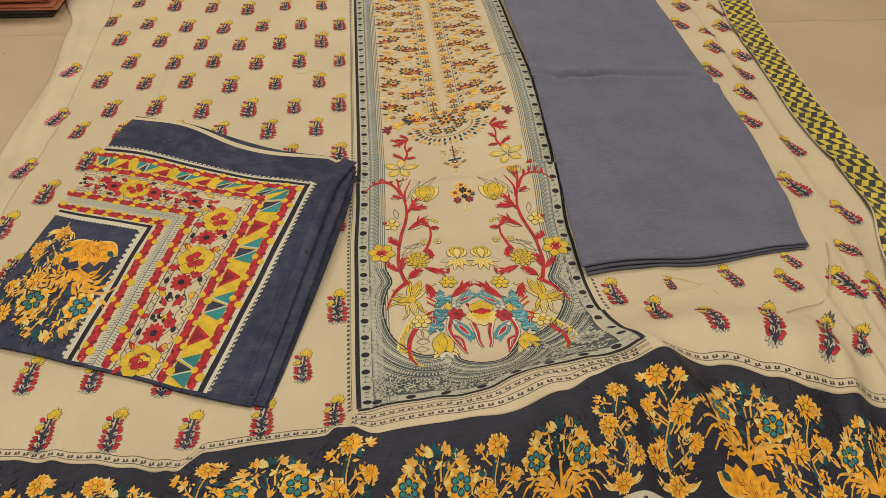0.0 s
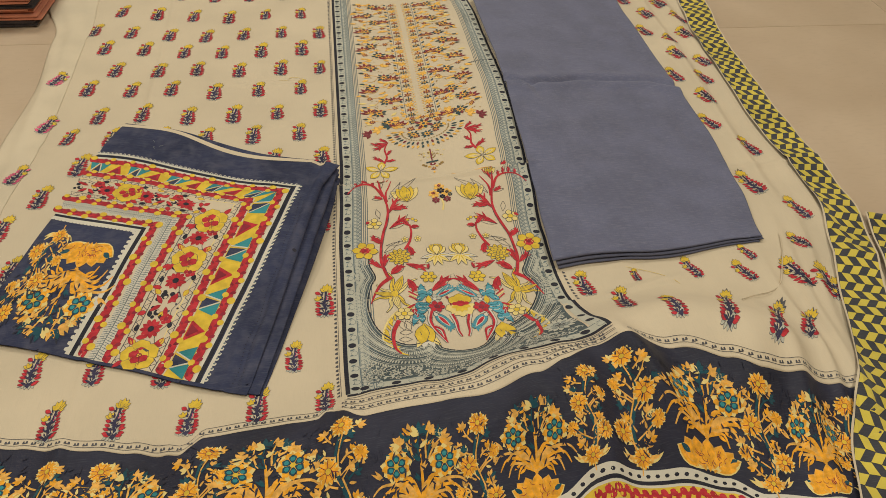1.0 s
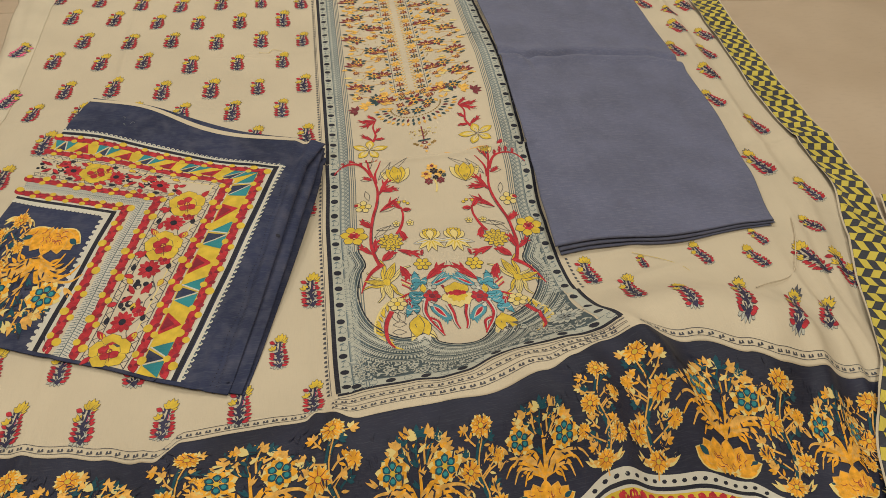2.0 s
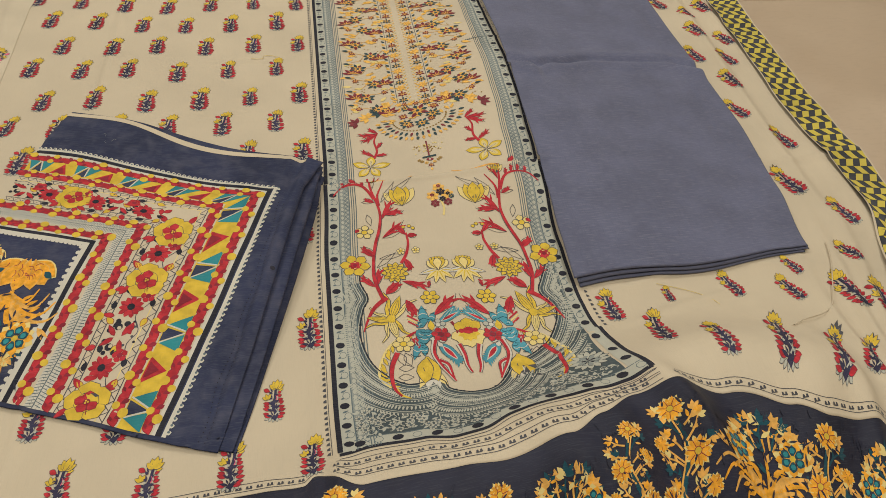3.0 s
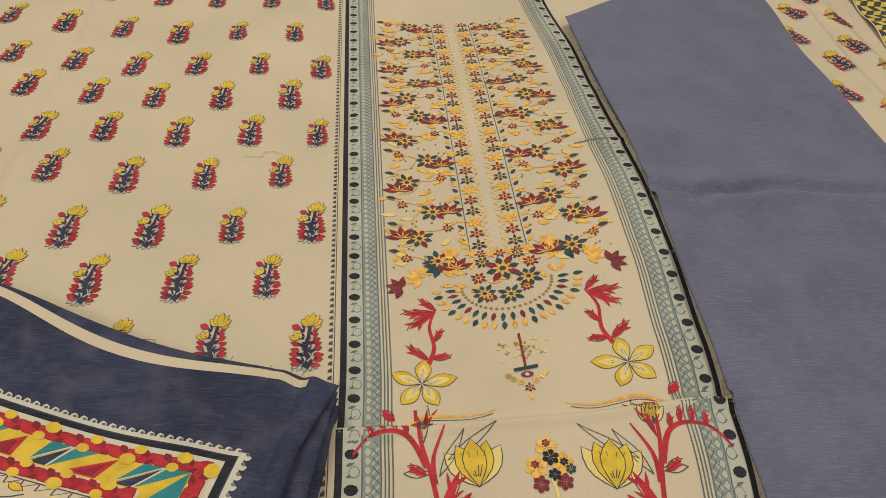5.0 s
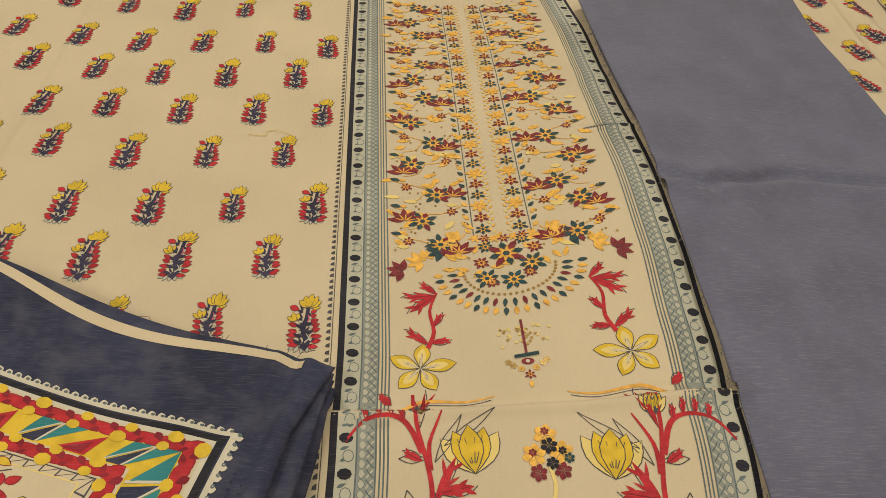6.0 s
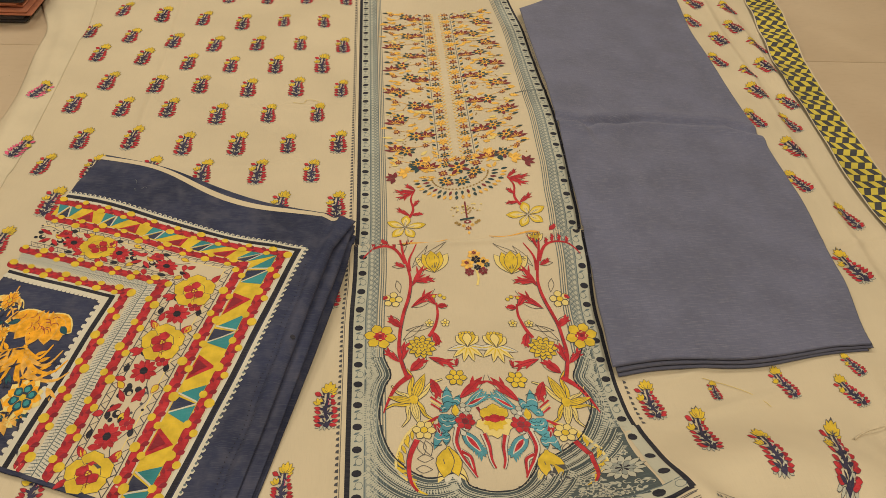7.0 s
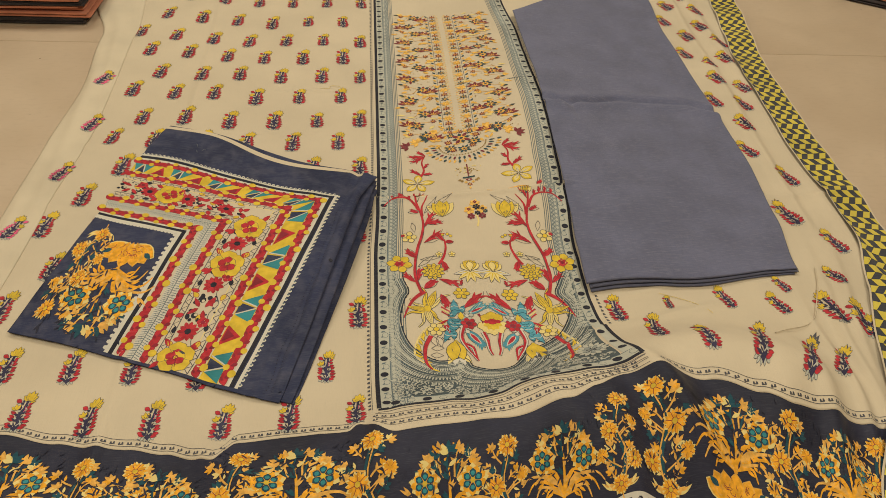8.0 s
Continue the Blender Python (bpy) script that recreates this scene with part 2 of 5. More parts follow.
class Ink:
    """Print or stitching laid on a cloth: flat shapes in plan (complex numbers), draped on its surface."""

    def __init__(self, surf, base=0.0006):
        self.surf, self.base, self.v, self.f, self.m, self.mats = surf, base, [], [], [], []

    def poly(self, pts, mat, lay=0):
        if mat not in self.mats:
            self.mats.append(mat)
        n = len(self.v)
        up = self.base + 0.00012 * lay
        area = sum((a.real * b.imag - b.real * a.imag) for a, b in zip(pts, pts[1:] + pts[:1]))
        if area < 0:
            pts = pts[::-1]
        q = len(pts)
        big = abs(area) > 0.00012
        if big:
            pts = [p for a, b in zip(pts, pts[1:] + pts[:1]) for p in (a, (a + b) / 2)]
            q = len(pts)
            pts = pts + [sum(pts) / q]
        self.v += [(p.real, p.imag, self.surf(p.real, p.imag) + up) for p in pts]
        k = self.mats.index(mat)
        if big:
            self.f += [(n + i, n + (i + 1) % q, n + q) for i in range(q)]
            self.m += [k] * q
        else:
            self.f.append(list(range(n, n + q)))
            self.m.append(k)

    def make(self, name, parent, label=""):
        return mesh_object(name, self.v, self.f, self.mats, self.m, parent, label, smooth=False) if self.f else None

    def strip(self, left, right, mat, lay=0):
        for a, b, c, d in zip(left, right, right[1:], left[1:]):
            self.poly([a, b, c, d], mat, lay)

    def petal(self, T, c, ang, length, width, mat, lay=1, line=None, edge=0.0011, n=5, blunt=0.8):
        d = complex(math.cos(ang), math.sin(ang))

        def shape(grow):
            side = []
            for i in range(n + 1):
                u = i / n
                w = (width / 2) * math.sin(math.pi * u ** blunt) + (grow if 0 < i < n else 0)
                side.append((u * (length + 2 * grow) - grow, w))
            return [T(c + d * complex(a, b)) for a, b in side] + [T(c + d * complex(a, -b)) for a, b in side[-2:0:-1]]
        if line:
            self.poly(shape(edge), line, lay - 1)
        self.poly(shape(0), mat, lay)

    def disc(self, T, c, r, mat, lay=1, n=9, squash=1.0, line=None, edge=0.0011, spin=0.0):
        e = complex(math.cos(spin), math.sin(spin))
        for rr, mm, ll in (((r + edge, line, lay - 1),) if line else ()) + ((r, mat, lay),):
            self.poly([T(c + e * complex(rr * math.cos(a), squash * rr * math.sin(a))) for a in (2 * math.pi * i / n for i in range(n))], mm, ll)

    def stroke(self, T, pts, w0, w1, mat, lay=1, sub=4):
        P = [pts[0]] + list(pts) + [pts[-1]]
        line = []
        for i in range(1, len(P) - 2):
            for k in range(sub):
                u = k / sub
                a, b, c, d = P[i - 1:i + 3]
                line.append(0.5 * (2 * b + (c - a) * u + (2 * a - 5 * b + 4 * c - d) * u * u + (3 * b - a - 3 * c + d) * u ** 3))
        line.append(P[-2])
        L, R = [], []
        for i, p in enumerate(line):
            t = line[min(i + 1, len(line) - 1)] - line[max(i - 1, 0)]
            t = t / (abs(t) or 1) * 1j
            w = (w0 + (w1 - w0) * i / (len(line) - 1)) / 2
            L.append(T(p + t * w))
            R.append(T(p - t * w))
        self.strip(L, R, mat, lay)
        return line

    def bloom(self, T, c, r, n, mat, lay=1, heart=None, line=None, spin=0.0, wide=1.0, heart_size=0.3, edge=0.0010):
        for i in range(n):
            self.petal(T, c, spin + 2 * math.pi * i / n, r, r * wide * 1.35 * math.sin(math.pi / n), mat, lay + 1 + (i % 2), line, edge, blunt=1.7)
        if heart:
            self.disc(T, c, r * heart_size, heart, lay + 4, line=line, edge=edge)

    def shaggy(self, T, c, r, mat, lay=1, heart=None, n=13, spin=0.0, vein=None):
        """A many-rayed head of uneven narrow petals."""
        for i in range(n):
            rr = r * (1.0, 0.92, 0.97, 0.88)[i % 4]
            self.petal(T, c, spin + 2 * math.pi * i / n, rr, r * 0.46 * 6 / n * 1.6, mat, lay + i % 2, n=5, blunt=1.8)
        self.disc(T, c, r * 0.55, mat, lay + 2, 9)
        if vein:
            for i in range(n // 2):
                a = spin + 4 * math.pi * i / n + 0.2
                e = complex(math.cos(a), math.sin(a))
                self.stroke(T, [c + 0.25 * r * e, c + 0.8 * r * e], r * 0.06, r * 0.04, vein, lay + 3, 1)
        if heart:
            self.disc(T, c, r * 0.3, heart, lay + 3, 7)


def at(x, y, size=1.0, turn=0.0, flip=1, shear=0.0):
    """A local frame in the plan: origin, size, turn in degrees, mirrored or not, leaning."""
    e = size * complex(math.cos(radians(turn)), math.sin(radians(turn)))
    o = complex(x, y)
    return lambda p: o + e * complex(flip * p.real + shear * p.imag, p.imag)


def wide(T, f):
    """The same frame, stretched sideways."""
    return lambda p: T(complex(p.real * f, p.imag))


def puffed(name, place, nu, nv, low, high, mat, parent, edge=0.012, label=""):
    """One folded thickness of cloth: place(u, v) in plan, from low(x, y) to high(x, y), with rounded rims."""
    def ticks(n):
        e = [0, 0.004, 0.012, 0.022]
        return e + [0.03 + 0.94 * i / (n - 8) for i in range(n - 7)] + [1 - a for a in e[::-1]]
    us, vt = ticks(nu), ticks(nv)
    vs, fs = [], []
    for sgn in (1, -1):
        for v in vt:
            for u in us:
                x, y = place(u, v)
                lo, hi = low(x, y), high(x, y)
                d = min(min(u, 1 - u) * 0.6, min(v, 1 - v) * 0.8) / edge
                k = math.sqrt(max(0.0, 1 - (1 - min(1, d)) ** 2))
                vs.append((x, y, (lo + hi) / 2 + sgn * k * (hi - lo) / 2))
    w, h = len(us), len(vt)
    for j in range(h - 1):
        for i in range(w - 1):
            a = j * w + i
            fs.append((a, a + 1, a + w + 1, a + w))
            b = a + w * h
            fs.append((b, b + w, b + w + 1, b + 1))
    ob = mesh_object(name, vs, fs, [mat], None, parent, label)
    bm = bmesh.new()
    bm.from_mesh(ob.data)
    bmesh.ops.remove_doubles(bm, verts=bm.verts, dist=1e-5)
    bm.to_mesh(ob.data)
    bm.free()
    return ob


# ---- the room ----
floor = thing("floor", "beige polished stone-look tiles with thin brown joints", "floor", kind="structure")
me = mesh_object("grout_bed", [(-4, -4, -0.05), (4, -4, -0.05), (4, 5, -0.05), (-4, 5, -0.05), (-4, -4, -0.0025), (4, -4, -0.0025), (4, 5, -0.0025), (-4, 5, -0.0025)],
                 [(3, 2, 1, 0), (4, 5, 6, 7), (0, 1, 5, 4), (1, 2, 6, 5), (2, 3, 7, 6), (3, 0, 4, 7)], [GROUT], None, floor, "recessed brown grout", smooth=False)


def wall(name, x0, y0, x1, y1, z0, z1):
    vs = [(x, y, z) for z in (z0, z1) for x, y in ((x0, y0), (x1, y0), (x1, y1), (x0, y1))]
    ob = mesh_object(name, vs, [(3, 2, 1, 0), (4, 5, 6, 7), (0, 1, 5, 4), (1, 2, 6, 5), (2, 3, 7, 6), (3, 0, 4, 7)], [WALL], None, None, smooth=False)
    return tagged(ob, "plain cream painted " + ("ceiling slab" if "ceil" in name else "shop wall with no opening"), "ceiling" if "ceil" in name else "wall", kind="structure")


wall("wall_north", -4.1, 5.0, 4.1, 5.1, -0.05, CEILING)
wall("wall_south", -4.1, -4.1, 4.1, -4.0, -0.05, CEILING)
wall("wall_east", 4.0, -4.0, 4.1, 5.0, -0.05, CEILING)
wall("wall_west", -4.1, -4.0, -4.0, 5.0, -0.05, CEILING)
wall("ceiling", -4.1, -4.1, 4.1, 5.1, CEILING, CEILING + 0.1)

GLOW = bpy.data.materials.new("lamp_diffuser")
GLOW.use_nodes = True
GLOW.node_tree.nodes["Principled BSDF"].inputs["Emission Color"].default_value = (*LAMP_COLOUR, 1)
GLOW.node_tree.nodes["Principled BSDF"].inputs["Emission Strength"].default_value = 3.0
for lx, ly in LAMPS:
    lamp = thing("ceiling_light", "square flush ceiling panel light, switched on", "lamp", group="ceiling panel lights")
    lamp.location = (lx, ly, CEILING)
    a = 0.30
    mesh_object("frame", [(sx * (a + e), sy * (a + e), z) for z in (-0.03, 0) for e in (0, 0.02) for sx, sy in ((-1, -1), (1, -1), (1, 1), (-1, 1))],
                [(i, (i + 1) % 4, (i + 1) % 4 + 4, i + 4) for i in range(4)] + [(i + 4, (i + 1) % 4 + 4, (i + 1) % 4 + 12, i + 12) for i in range(4)] + [(i, i + 8, (i + 1) % 4 + 8, (i + 1) % 4) for i in range(4)], [WALL], None, lamp, smooth=False)
    mesh_object("diffuser", [(-a, -a, -0.02), (a, -a, -0.02), (a, a, -0.02), (-a, a, -0.02)], [(0, 3, 2, 1)], [GLOW], None, lamp, "glowing white diffuser", smooth=False)
    li = bpy.data.lights.new("panel_lamp", "AREA")
    li.shape, li.size, li.energy, li.color = "SQUARE", 0.58, LAMP_WATTS, LAMP_COLOUR
    lo = new("panel_lamp", li)
    lo.parent, lo.location = lamp, (0, 0, -0.035)


# ---- the big printed cloth ----
cloth = thing("printed_kurta_fabric", "cream cotton kurta fabric with sprig print, spread on the floor", "fabric")
TOP = 2.5


def body_place(u, v):
    y = -0.05 + (TOP + 0.05) * v
    x = fold_left(y) + (edge_right(y) - fold_left(y)) * u
    return x, hem(x) + (TOP - hem(x)) * v


sheet("fabric_body", body_place, 560, 620, lie, CREAM, cloth)


def border_place(u, v):
    x = -1.02 + 2.15 * u
    return x, hem(x) + (band_end(x) - hem(x)) * (1 - v)


sheet("hem_border", border_place, 520, 70, lie, NAVY, cloth, -0.0004, label="dark navy border cloth")


def lower_place(u, v):
    x = -1.02 + 2.15 * u
    return x, band_end(x) - 0.35 * (1 - v)


sheet("lower_band", lower_place, 400, 60, lie, CREAM, cloth, -0.0008)


def turned(x, y):
    """The selvedge side, folded back over itself."""
    u = min(1.2, max(0, (x - edge_left(y)) / (fold_left(y) - edge_left(y))))
    rest = 0.006 * (1 - min(1, u)) + (lie(x, y) + 0.0016) * min(1, u)
    return rest + 0.013 * math.sin(math.pi * min(1, u)) ** 0.8 * (0.7 + 0.3 * math.sin(6 * y)) + 0.003 * math.sin(9 * y + 8 * u) * math.sin(math.pi * min(1, u))


sheet("folded_edge", lambda u, v: ((lambda y: (edge_left(y) + (fold_left(y) + 0.02 - edge_left(y)) * u, y))(-0.25 + (TOP + 0.25) * v)),
      18, 220, turned, SHEER, cloth, label="thin plain cream selvedge folded back")


def sprig(k, T, rnd, red=RED, dark=SPRIG):
    """A tall sprig: dark curling stem, rounded red leaves on both sides, a yellow lotus on top and one at its side. One unit high."""
    S = lambda p: T(complex(0.80 * p.real + 0.020 * math.sin(6 * p.imag + 0.4), p.imag))
    for x, a in ((-0.14, 3.6), (-0.07, 4.2), (0.0, 4.71), (0.07, 5.2), (0.14, 5.8)):
        k.petal(S, complex(x * 0.8, 0.11), a, 0.10, 0.055, PALE, 1, LINE, 0.007, 4)
    # red leaves, tier by tier
    for i, (y, r, ln) in enumerate(((0.12, 0.07, 0.16), (0.19, 0.12, 0.14), (0.27, 0.10, 0.17), (0.35, 0.11, 0.14), (0.43, 0.10, 0.15), (0.51, 0.10, 0.13), (0.58, 0.09, 0.11))):
        for sgn in (-1, 1):
            if sgn < 0 and 0.50 < y:
                continue
            a = math.pi / 2 - sgn * (1.45 - 0.05 * i) + rnd.uniform(-0.15, 0.15)
            q = complex(sgn * r, y + rnd.uniform(-0.012, 0.012))
            k.petal(S, q, a, ln, 0.070, red, 3, LINE, 0.005, 5, 0.9)
            k.petal(S, q + 0.012j, a + 0.35 * sgn, ln * 0.5, 0.030, CRIMSON, 4, n=3)
    k.petal(S, complex(-0.08, 0.70), 2.75, 0.17, 0.095, red, 4, LINE, 0.006, 5, 1.2)
    k.petal(S, complex(0.10, 0.66), 0.5, 0.10, 0.06, red, 3, LINE, 0.006, 4)
    # dark stem with its curls
    k.stroke(S, [0.07j, 0.05 + 0.2j, -0.02 + 0.38j, 0.04 + 0.56j, 0.05 + 0.76j], 0.12, 0.05, dark, 5, 4)
    for i, (y, sgn) in enumerate(((0.13, -1), (0.18, 1), (0.26, -1), (0.31, 1), (0.40, -1), (0.45, 1), (0.53, -1), (0.60, 1), (0.66, -1))):
        k.petal(S, complex(0.02 * sgn, y), math.pi / 2 - sgn * 1.15 + rnd.uniform(-0.2, 0.2), 0.17 - 0.010 * i, 0.058, dark, 5, n=4)
        k.petal(S, complex(0.02 * sgn, y + 0.03), math.pi / 2 - sgn * 0.6, 0.11, 0.034, dark, 5, n=4)
    for x, y in ((0.10, 0.22), (-0.07, 0.33), (0.11, 0.42), (-0.06, 0.50), (0.09, 0.57)):
        k.disc(S, complex(x, y), 0.026, PALE, 6, 6)
    k.stroke(S, [0.02 + 0.17j, 0.075 + 0.24j, 0.03 + 0.31j], 0.026, 0.012, PALE, 6, 3)
    k.stroke(S, [0.05 + 0.50j, 0.075 + 0.56j, 0.055 + 0.62j], 0.016, 0.010, PINK, 6, 2)
    # side lotus and yellow tips
    for a in (0.8, -0.8, 0):
        k.petal(S, complex(-0.13, 0.52), math.pi / 2 + 0.35 - a, 0.145, 0.075, YELLOW, 5 if a else 6, LINE, 0.008, 4, 0.9)
    k.petal(S, complex(0.12, 0.72), 0.35, 0.12, 0.05, YELLOW, 4, LINE, 0.006, 4)
    for a in (1.0, -1.0, 0.5, -0.5, 0):
        k.petal(S, complex(0.06, 0.75), math.pi / 2 - a, 0.235 - 0.03 * abs(a), 0.105, YELLOW, 6 if abs(a) > 0.8 else 7 if a else 8, LINE, 0.009, 5, 0.95)


rnd = random.Random(4)
ROW_Y = [-0.012, 0.115, 0.27, 0.415, 0.56, 0.70, 0.848, 0.985, 1.107, 1.258, 1.395, 1.522, 1.648, 1.810, 1.985, 2.13, 2.27, 2.41]
for row, y in enumerate(ROW_Y):
    for col in range(7):
        x = -0.058 - 0.1335 * col - (0.067 if row % 2 else 0) + rnd.uniform(-0.004, 0.004)
        yy = y + 0.19 * max(0, -0.40 - x) * (1 if y > 1.45 else 0.6) + rnd.uniform(-0.006, 0.006)
        if x < fold_left(y) + 0.02:
            continue
        h = 0.114 * rnd.choice((1, 1, 1.04, 0.96, 0.9)) * (0.90 if row < 2 else 1)
        if yy - h / 2 < hem(x) + 0.004:
            yy = hem(x) + 0.004 + h / 2
        k = Ink(lie)
        sprig(k, at(x, yy - h / 2, h, -4 - 3 * rnd.random() + 8 * (x + 0.4)), rnd)
        k.make("sprig_motif", cloth)
SPRIGS = ((0.536, 0.250, 2, 0.95), (0.668, 0.269, -6, 0.5), (0.813, 0.289, 24, 0.8), (0.969, 0.326, 40, 0.6), (0.936, 0.266, 34, 0.8),
          (1.114, 0.348, 40, 0.75), (1.053, 0.240, 24, 1.1), (1.117, 0.203, 6, 1.2), (1.136, 0.166, 10, 1.0), (1.177, 0.479, 28, 1), (1.103, 0.603, 22, 1.15),
          (1.184, 0.782, 26, 1), (1.115, 0.918, 30, 0.95), (1.160, 1.056, 22, 1), (1.112, 1.206, 18, 1), (1.205, 1.183, 26, 0.95), (1.171, 1.345, 22, 1), (1.244, 1.291, 26, 0.9), (1.190, 1.460, 22, 0.8))
for i in range(5):
    SPRIGS += ((1.13 + 0.05 * (i % 2), 1.56 + 0.135 * i, 18, 1), (1.26 + 0.03 * (i % 2), 1.50 + 0.14 * i, 20, 1))
for x, y, lean, big in SPRIGS:
    k = Ink(lie)
    h = 0.108 * big
    lean *= 0.55
    sprig(k, at(x + 0.5 * h * math.sin(radians(lean)), y - 0.5 * h, h, lean), rnd)
    k.make("sprig_motif", cloth)
# sprigs on the far slope of the heap: foot, length and turn
for x, y, h, turn in ((0.579, 0.087, 0.152, -13), (0.652, 0.011, 0.150, -12), (0.730, -0.032, 0.270, -29), (0.823, -0.056, 0.258, -35), (0.940, -0.006, 0.151, -35)):
    k = Ink(lie)
    sprig(k, wide(at(x, y, h, turn), 0.095 / h), rnd)
    k.make("sprig_motif", cloth)
for row in range(4):
    for col in range(7):
        x, y = 0.56 + 0.13 * col + (0.065 if row % 2 else 0), 2.10 + 0.11 * row
        if row > 0 or x < 0.7:
            k = Ink(lie)
            sprig(k, at(x, y, 0.11, 6), rnd)
            k.make("sprig_motif", cloth)
for x, y in ((-0.868, 1.10), (-0.885, 0.85), (-0.93, 0.60), (-0.94, 0.30), (-0.90, 1.37)):
    k = Ink(turned)
    sprig(k, at(x, y - 0.05, 0.105, -14, flip=-1), rnd, red=PINK)
    k.make("sprig_motif", cloth, "pink sprig showing through thin cloth")


def left_line(y):
    return along([(-0.1, -0.008), (0.1, -0.013), (0.45, -0.012), (0.64, -0.004), (0.8, 0.0)], y)


def right_line(y):
    return along([(-0.1, 0.490), (0.18, 0.487), (0.3, 0.480), (0.45, 0.482), (0.65, 0.492), (0.8, 0.500), (0.965, 0.508), (1.2, 0.515), (1.45, 0.519), (1.7, 0.521), (2.02, 0.505), (2.5, 0.48)], y)


def bottom_line(x):
    return along([(-0.02, -0.036), (0.03, -0.028), (0.12, -0.037), (0.173, -0.058), (0.211, -0.058), (0.261, -0.042), (0.352, -0.028), (0.406, -0.024), (0.456, -0.014), (0.51, -0.004)], x)


# ---- woven-look frame round the centre panel ----
def frame_side(X, sgn, y0, y1, parent, name):
    """One long side of the frame; sgn +1: its inside lies at greater x."""
    k = Ink(lie)
    ys = [y0 + (y1 - y0) * i / 150 for i in range(151)]

    def band(a, b, mat, lay):
        k.strip([complex(X(y) + sgn * a, y) for y in ys], [complex(X(y) + sgn * b, y) for y in ys], mat, lay)
    band(-0.0075 if sgn > 0 else -0.0060, 0.0015, INK, 1)
    band(0.0015, 0.0245, PALE, 0)
    band(0.0245, 0.0265, GREY, 1)
    band(0.0265, 0.0475, MID, 0)
    for a in (0.0475, 0.0525, 0.0570, 0.0620):
        band(a, a + 0.0018, GREY, 1)
    if sgn > 0:
        band(-0.0165, -0.0155, LINE, 1)
    T = lambda p: p
    n = int((y1 - y0) / 0.0125)
    for i in range(n):
        y = y0 + (i + 0.5) * 0.0125
        x = X(y)
        if sgn > 0 or y < 0.30:
            k.poly([complex(x - sgn * 0.0245, y - 0.0032), complex(x - sgn * 0.0185, y - 0.0042), complex(x - sgn * 0.0185, y + 0.0038), complex(x - sgn * 0.0235, y + 0.0010)], LINE, 1)
        k.petal(T, complex(x + sgn * 0.0285, y), 0 if sgn > 0 else math.pi, 0.008, 0.0105, PALE, 1, GREY, 0.0009, 4)
        k.stroke(T, [complex(x + sgn * 0.038, y - 0.005), complex(x + sgn * 0.0415, y), complex(x + sgn * 0.046, y + 0.005)], 0.0022, 0.0022, PALE, 1, 2)
        k.stroke(T, [complex(x + sgn * 0.046, y - 0.005), complex(x + sgn * 0.0415, y), complex(x + sgn * 0.038, y + 0.005)], 0.0016, 0.0016, GREY, 2, 2)
    for i in range(int((y1 - y0) / 0.047)):
        y = y0 + 0.02 + i * 0.047
        x = X(y) + sgn * 0.0125
        k.disc(T, complex(x, y), 0.0088, INK, 3, 9, 0.82)
        k.disc(T, complex(x + sgn * 0.004, y + 0.023), 0.0060, PALE, 3, 8, 1.2, GREY, 0.0010)
        for d in (-0.0075, 0.0075):
            k.petal(T, complex(x - 0.006, y + 0.0235 + d), 0.4, 0.012, 0.0045, GREY, 2)
    return k.make(name, parent)


frame_side(left_line, 1, -0.03, 2.42, cloth, "frame_print")
frame_side(right_line, -1, 0.19, 2.42, cloth, "frame_print")

# lower edge of the frame and the two rows of small marks below it
k = Ink(lie)
xs = [-0.014 + 0.512 * i / 70 for i in range(71)]
for a, b, mat, lay in ((-0.004, 0.004, INK, 1), (0.004, 0.026, PALE, 0), (0.026, 0.028, GREY, 1), (-0.0115, -0.010, LINE, 1)):
    k.strip([complex(x, bottom_line(x) + a) for x in xs], [complex(x, bottom_line(x) + b) for x in xs], mat, lay)
for i in range(8):
    x = 0.02 + 0.062 * i
    k.disc(lambda p: p, complex(x, bottom_line(x) + 0.015), 0.0095, INK, 3, 9, 0.85)
    k.disc(lambda p: p, complex(x + 0.031, bottom_line(x + 0.031) + 0.015), 0.007, PALE, 3, 8, 1, GREY, 0.001)
k.make("frame_print", cloth)


def mark_row(y_of, x0, x1, pitch=0.0165, size=0.0064):
    k = Ink(lie)
    for i in range(int((x1 - x0) / pitch)):
        x = x0 + i * pitch
        T = at(x, y_of(x), size)
        k.poly([T(p) for p in (-0.7, 0.7, 0.85 + 0.28j, -0.85 + 0.28j)], LINE, 1)
        for d in (-0.45, 0.45):
            k.poly([T(p) for p in (d - 0.3 + 0.3j, d + 0.3 + 0.3j, d + 0.2 + 0.9j, d - 0.2 + 0.9j)], LINE, 1)
    for off in (-0.004, 0.0105):
        pts = [complex(x0 + (x1 - x0) * i / 90, 0) for i in range(91)]
        k.strip([complex(p.real, y_of(p.real) + off) for p in pts], [complex(p.real, y_of(p.real) + off + 0.0011) for p in pts], LINE, 1)
    return k.make("edge_row_print", cloth)


mark_row(lambda x: hem(x) + 0.011, -0.95, -0.04)
mark_row(lambda x: hem(x) + 0.014, 0.53, 1.12)
for f in (0.30, 0.66):
    mark_row(lambda x: hem(x) + (bottom_line(x) - 0.010 - hem(x)) * f, -0.02, 0.50)

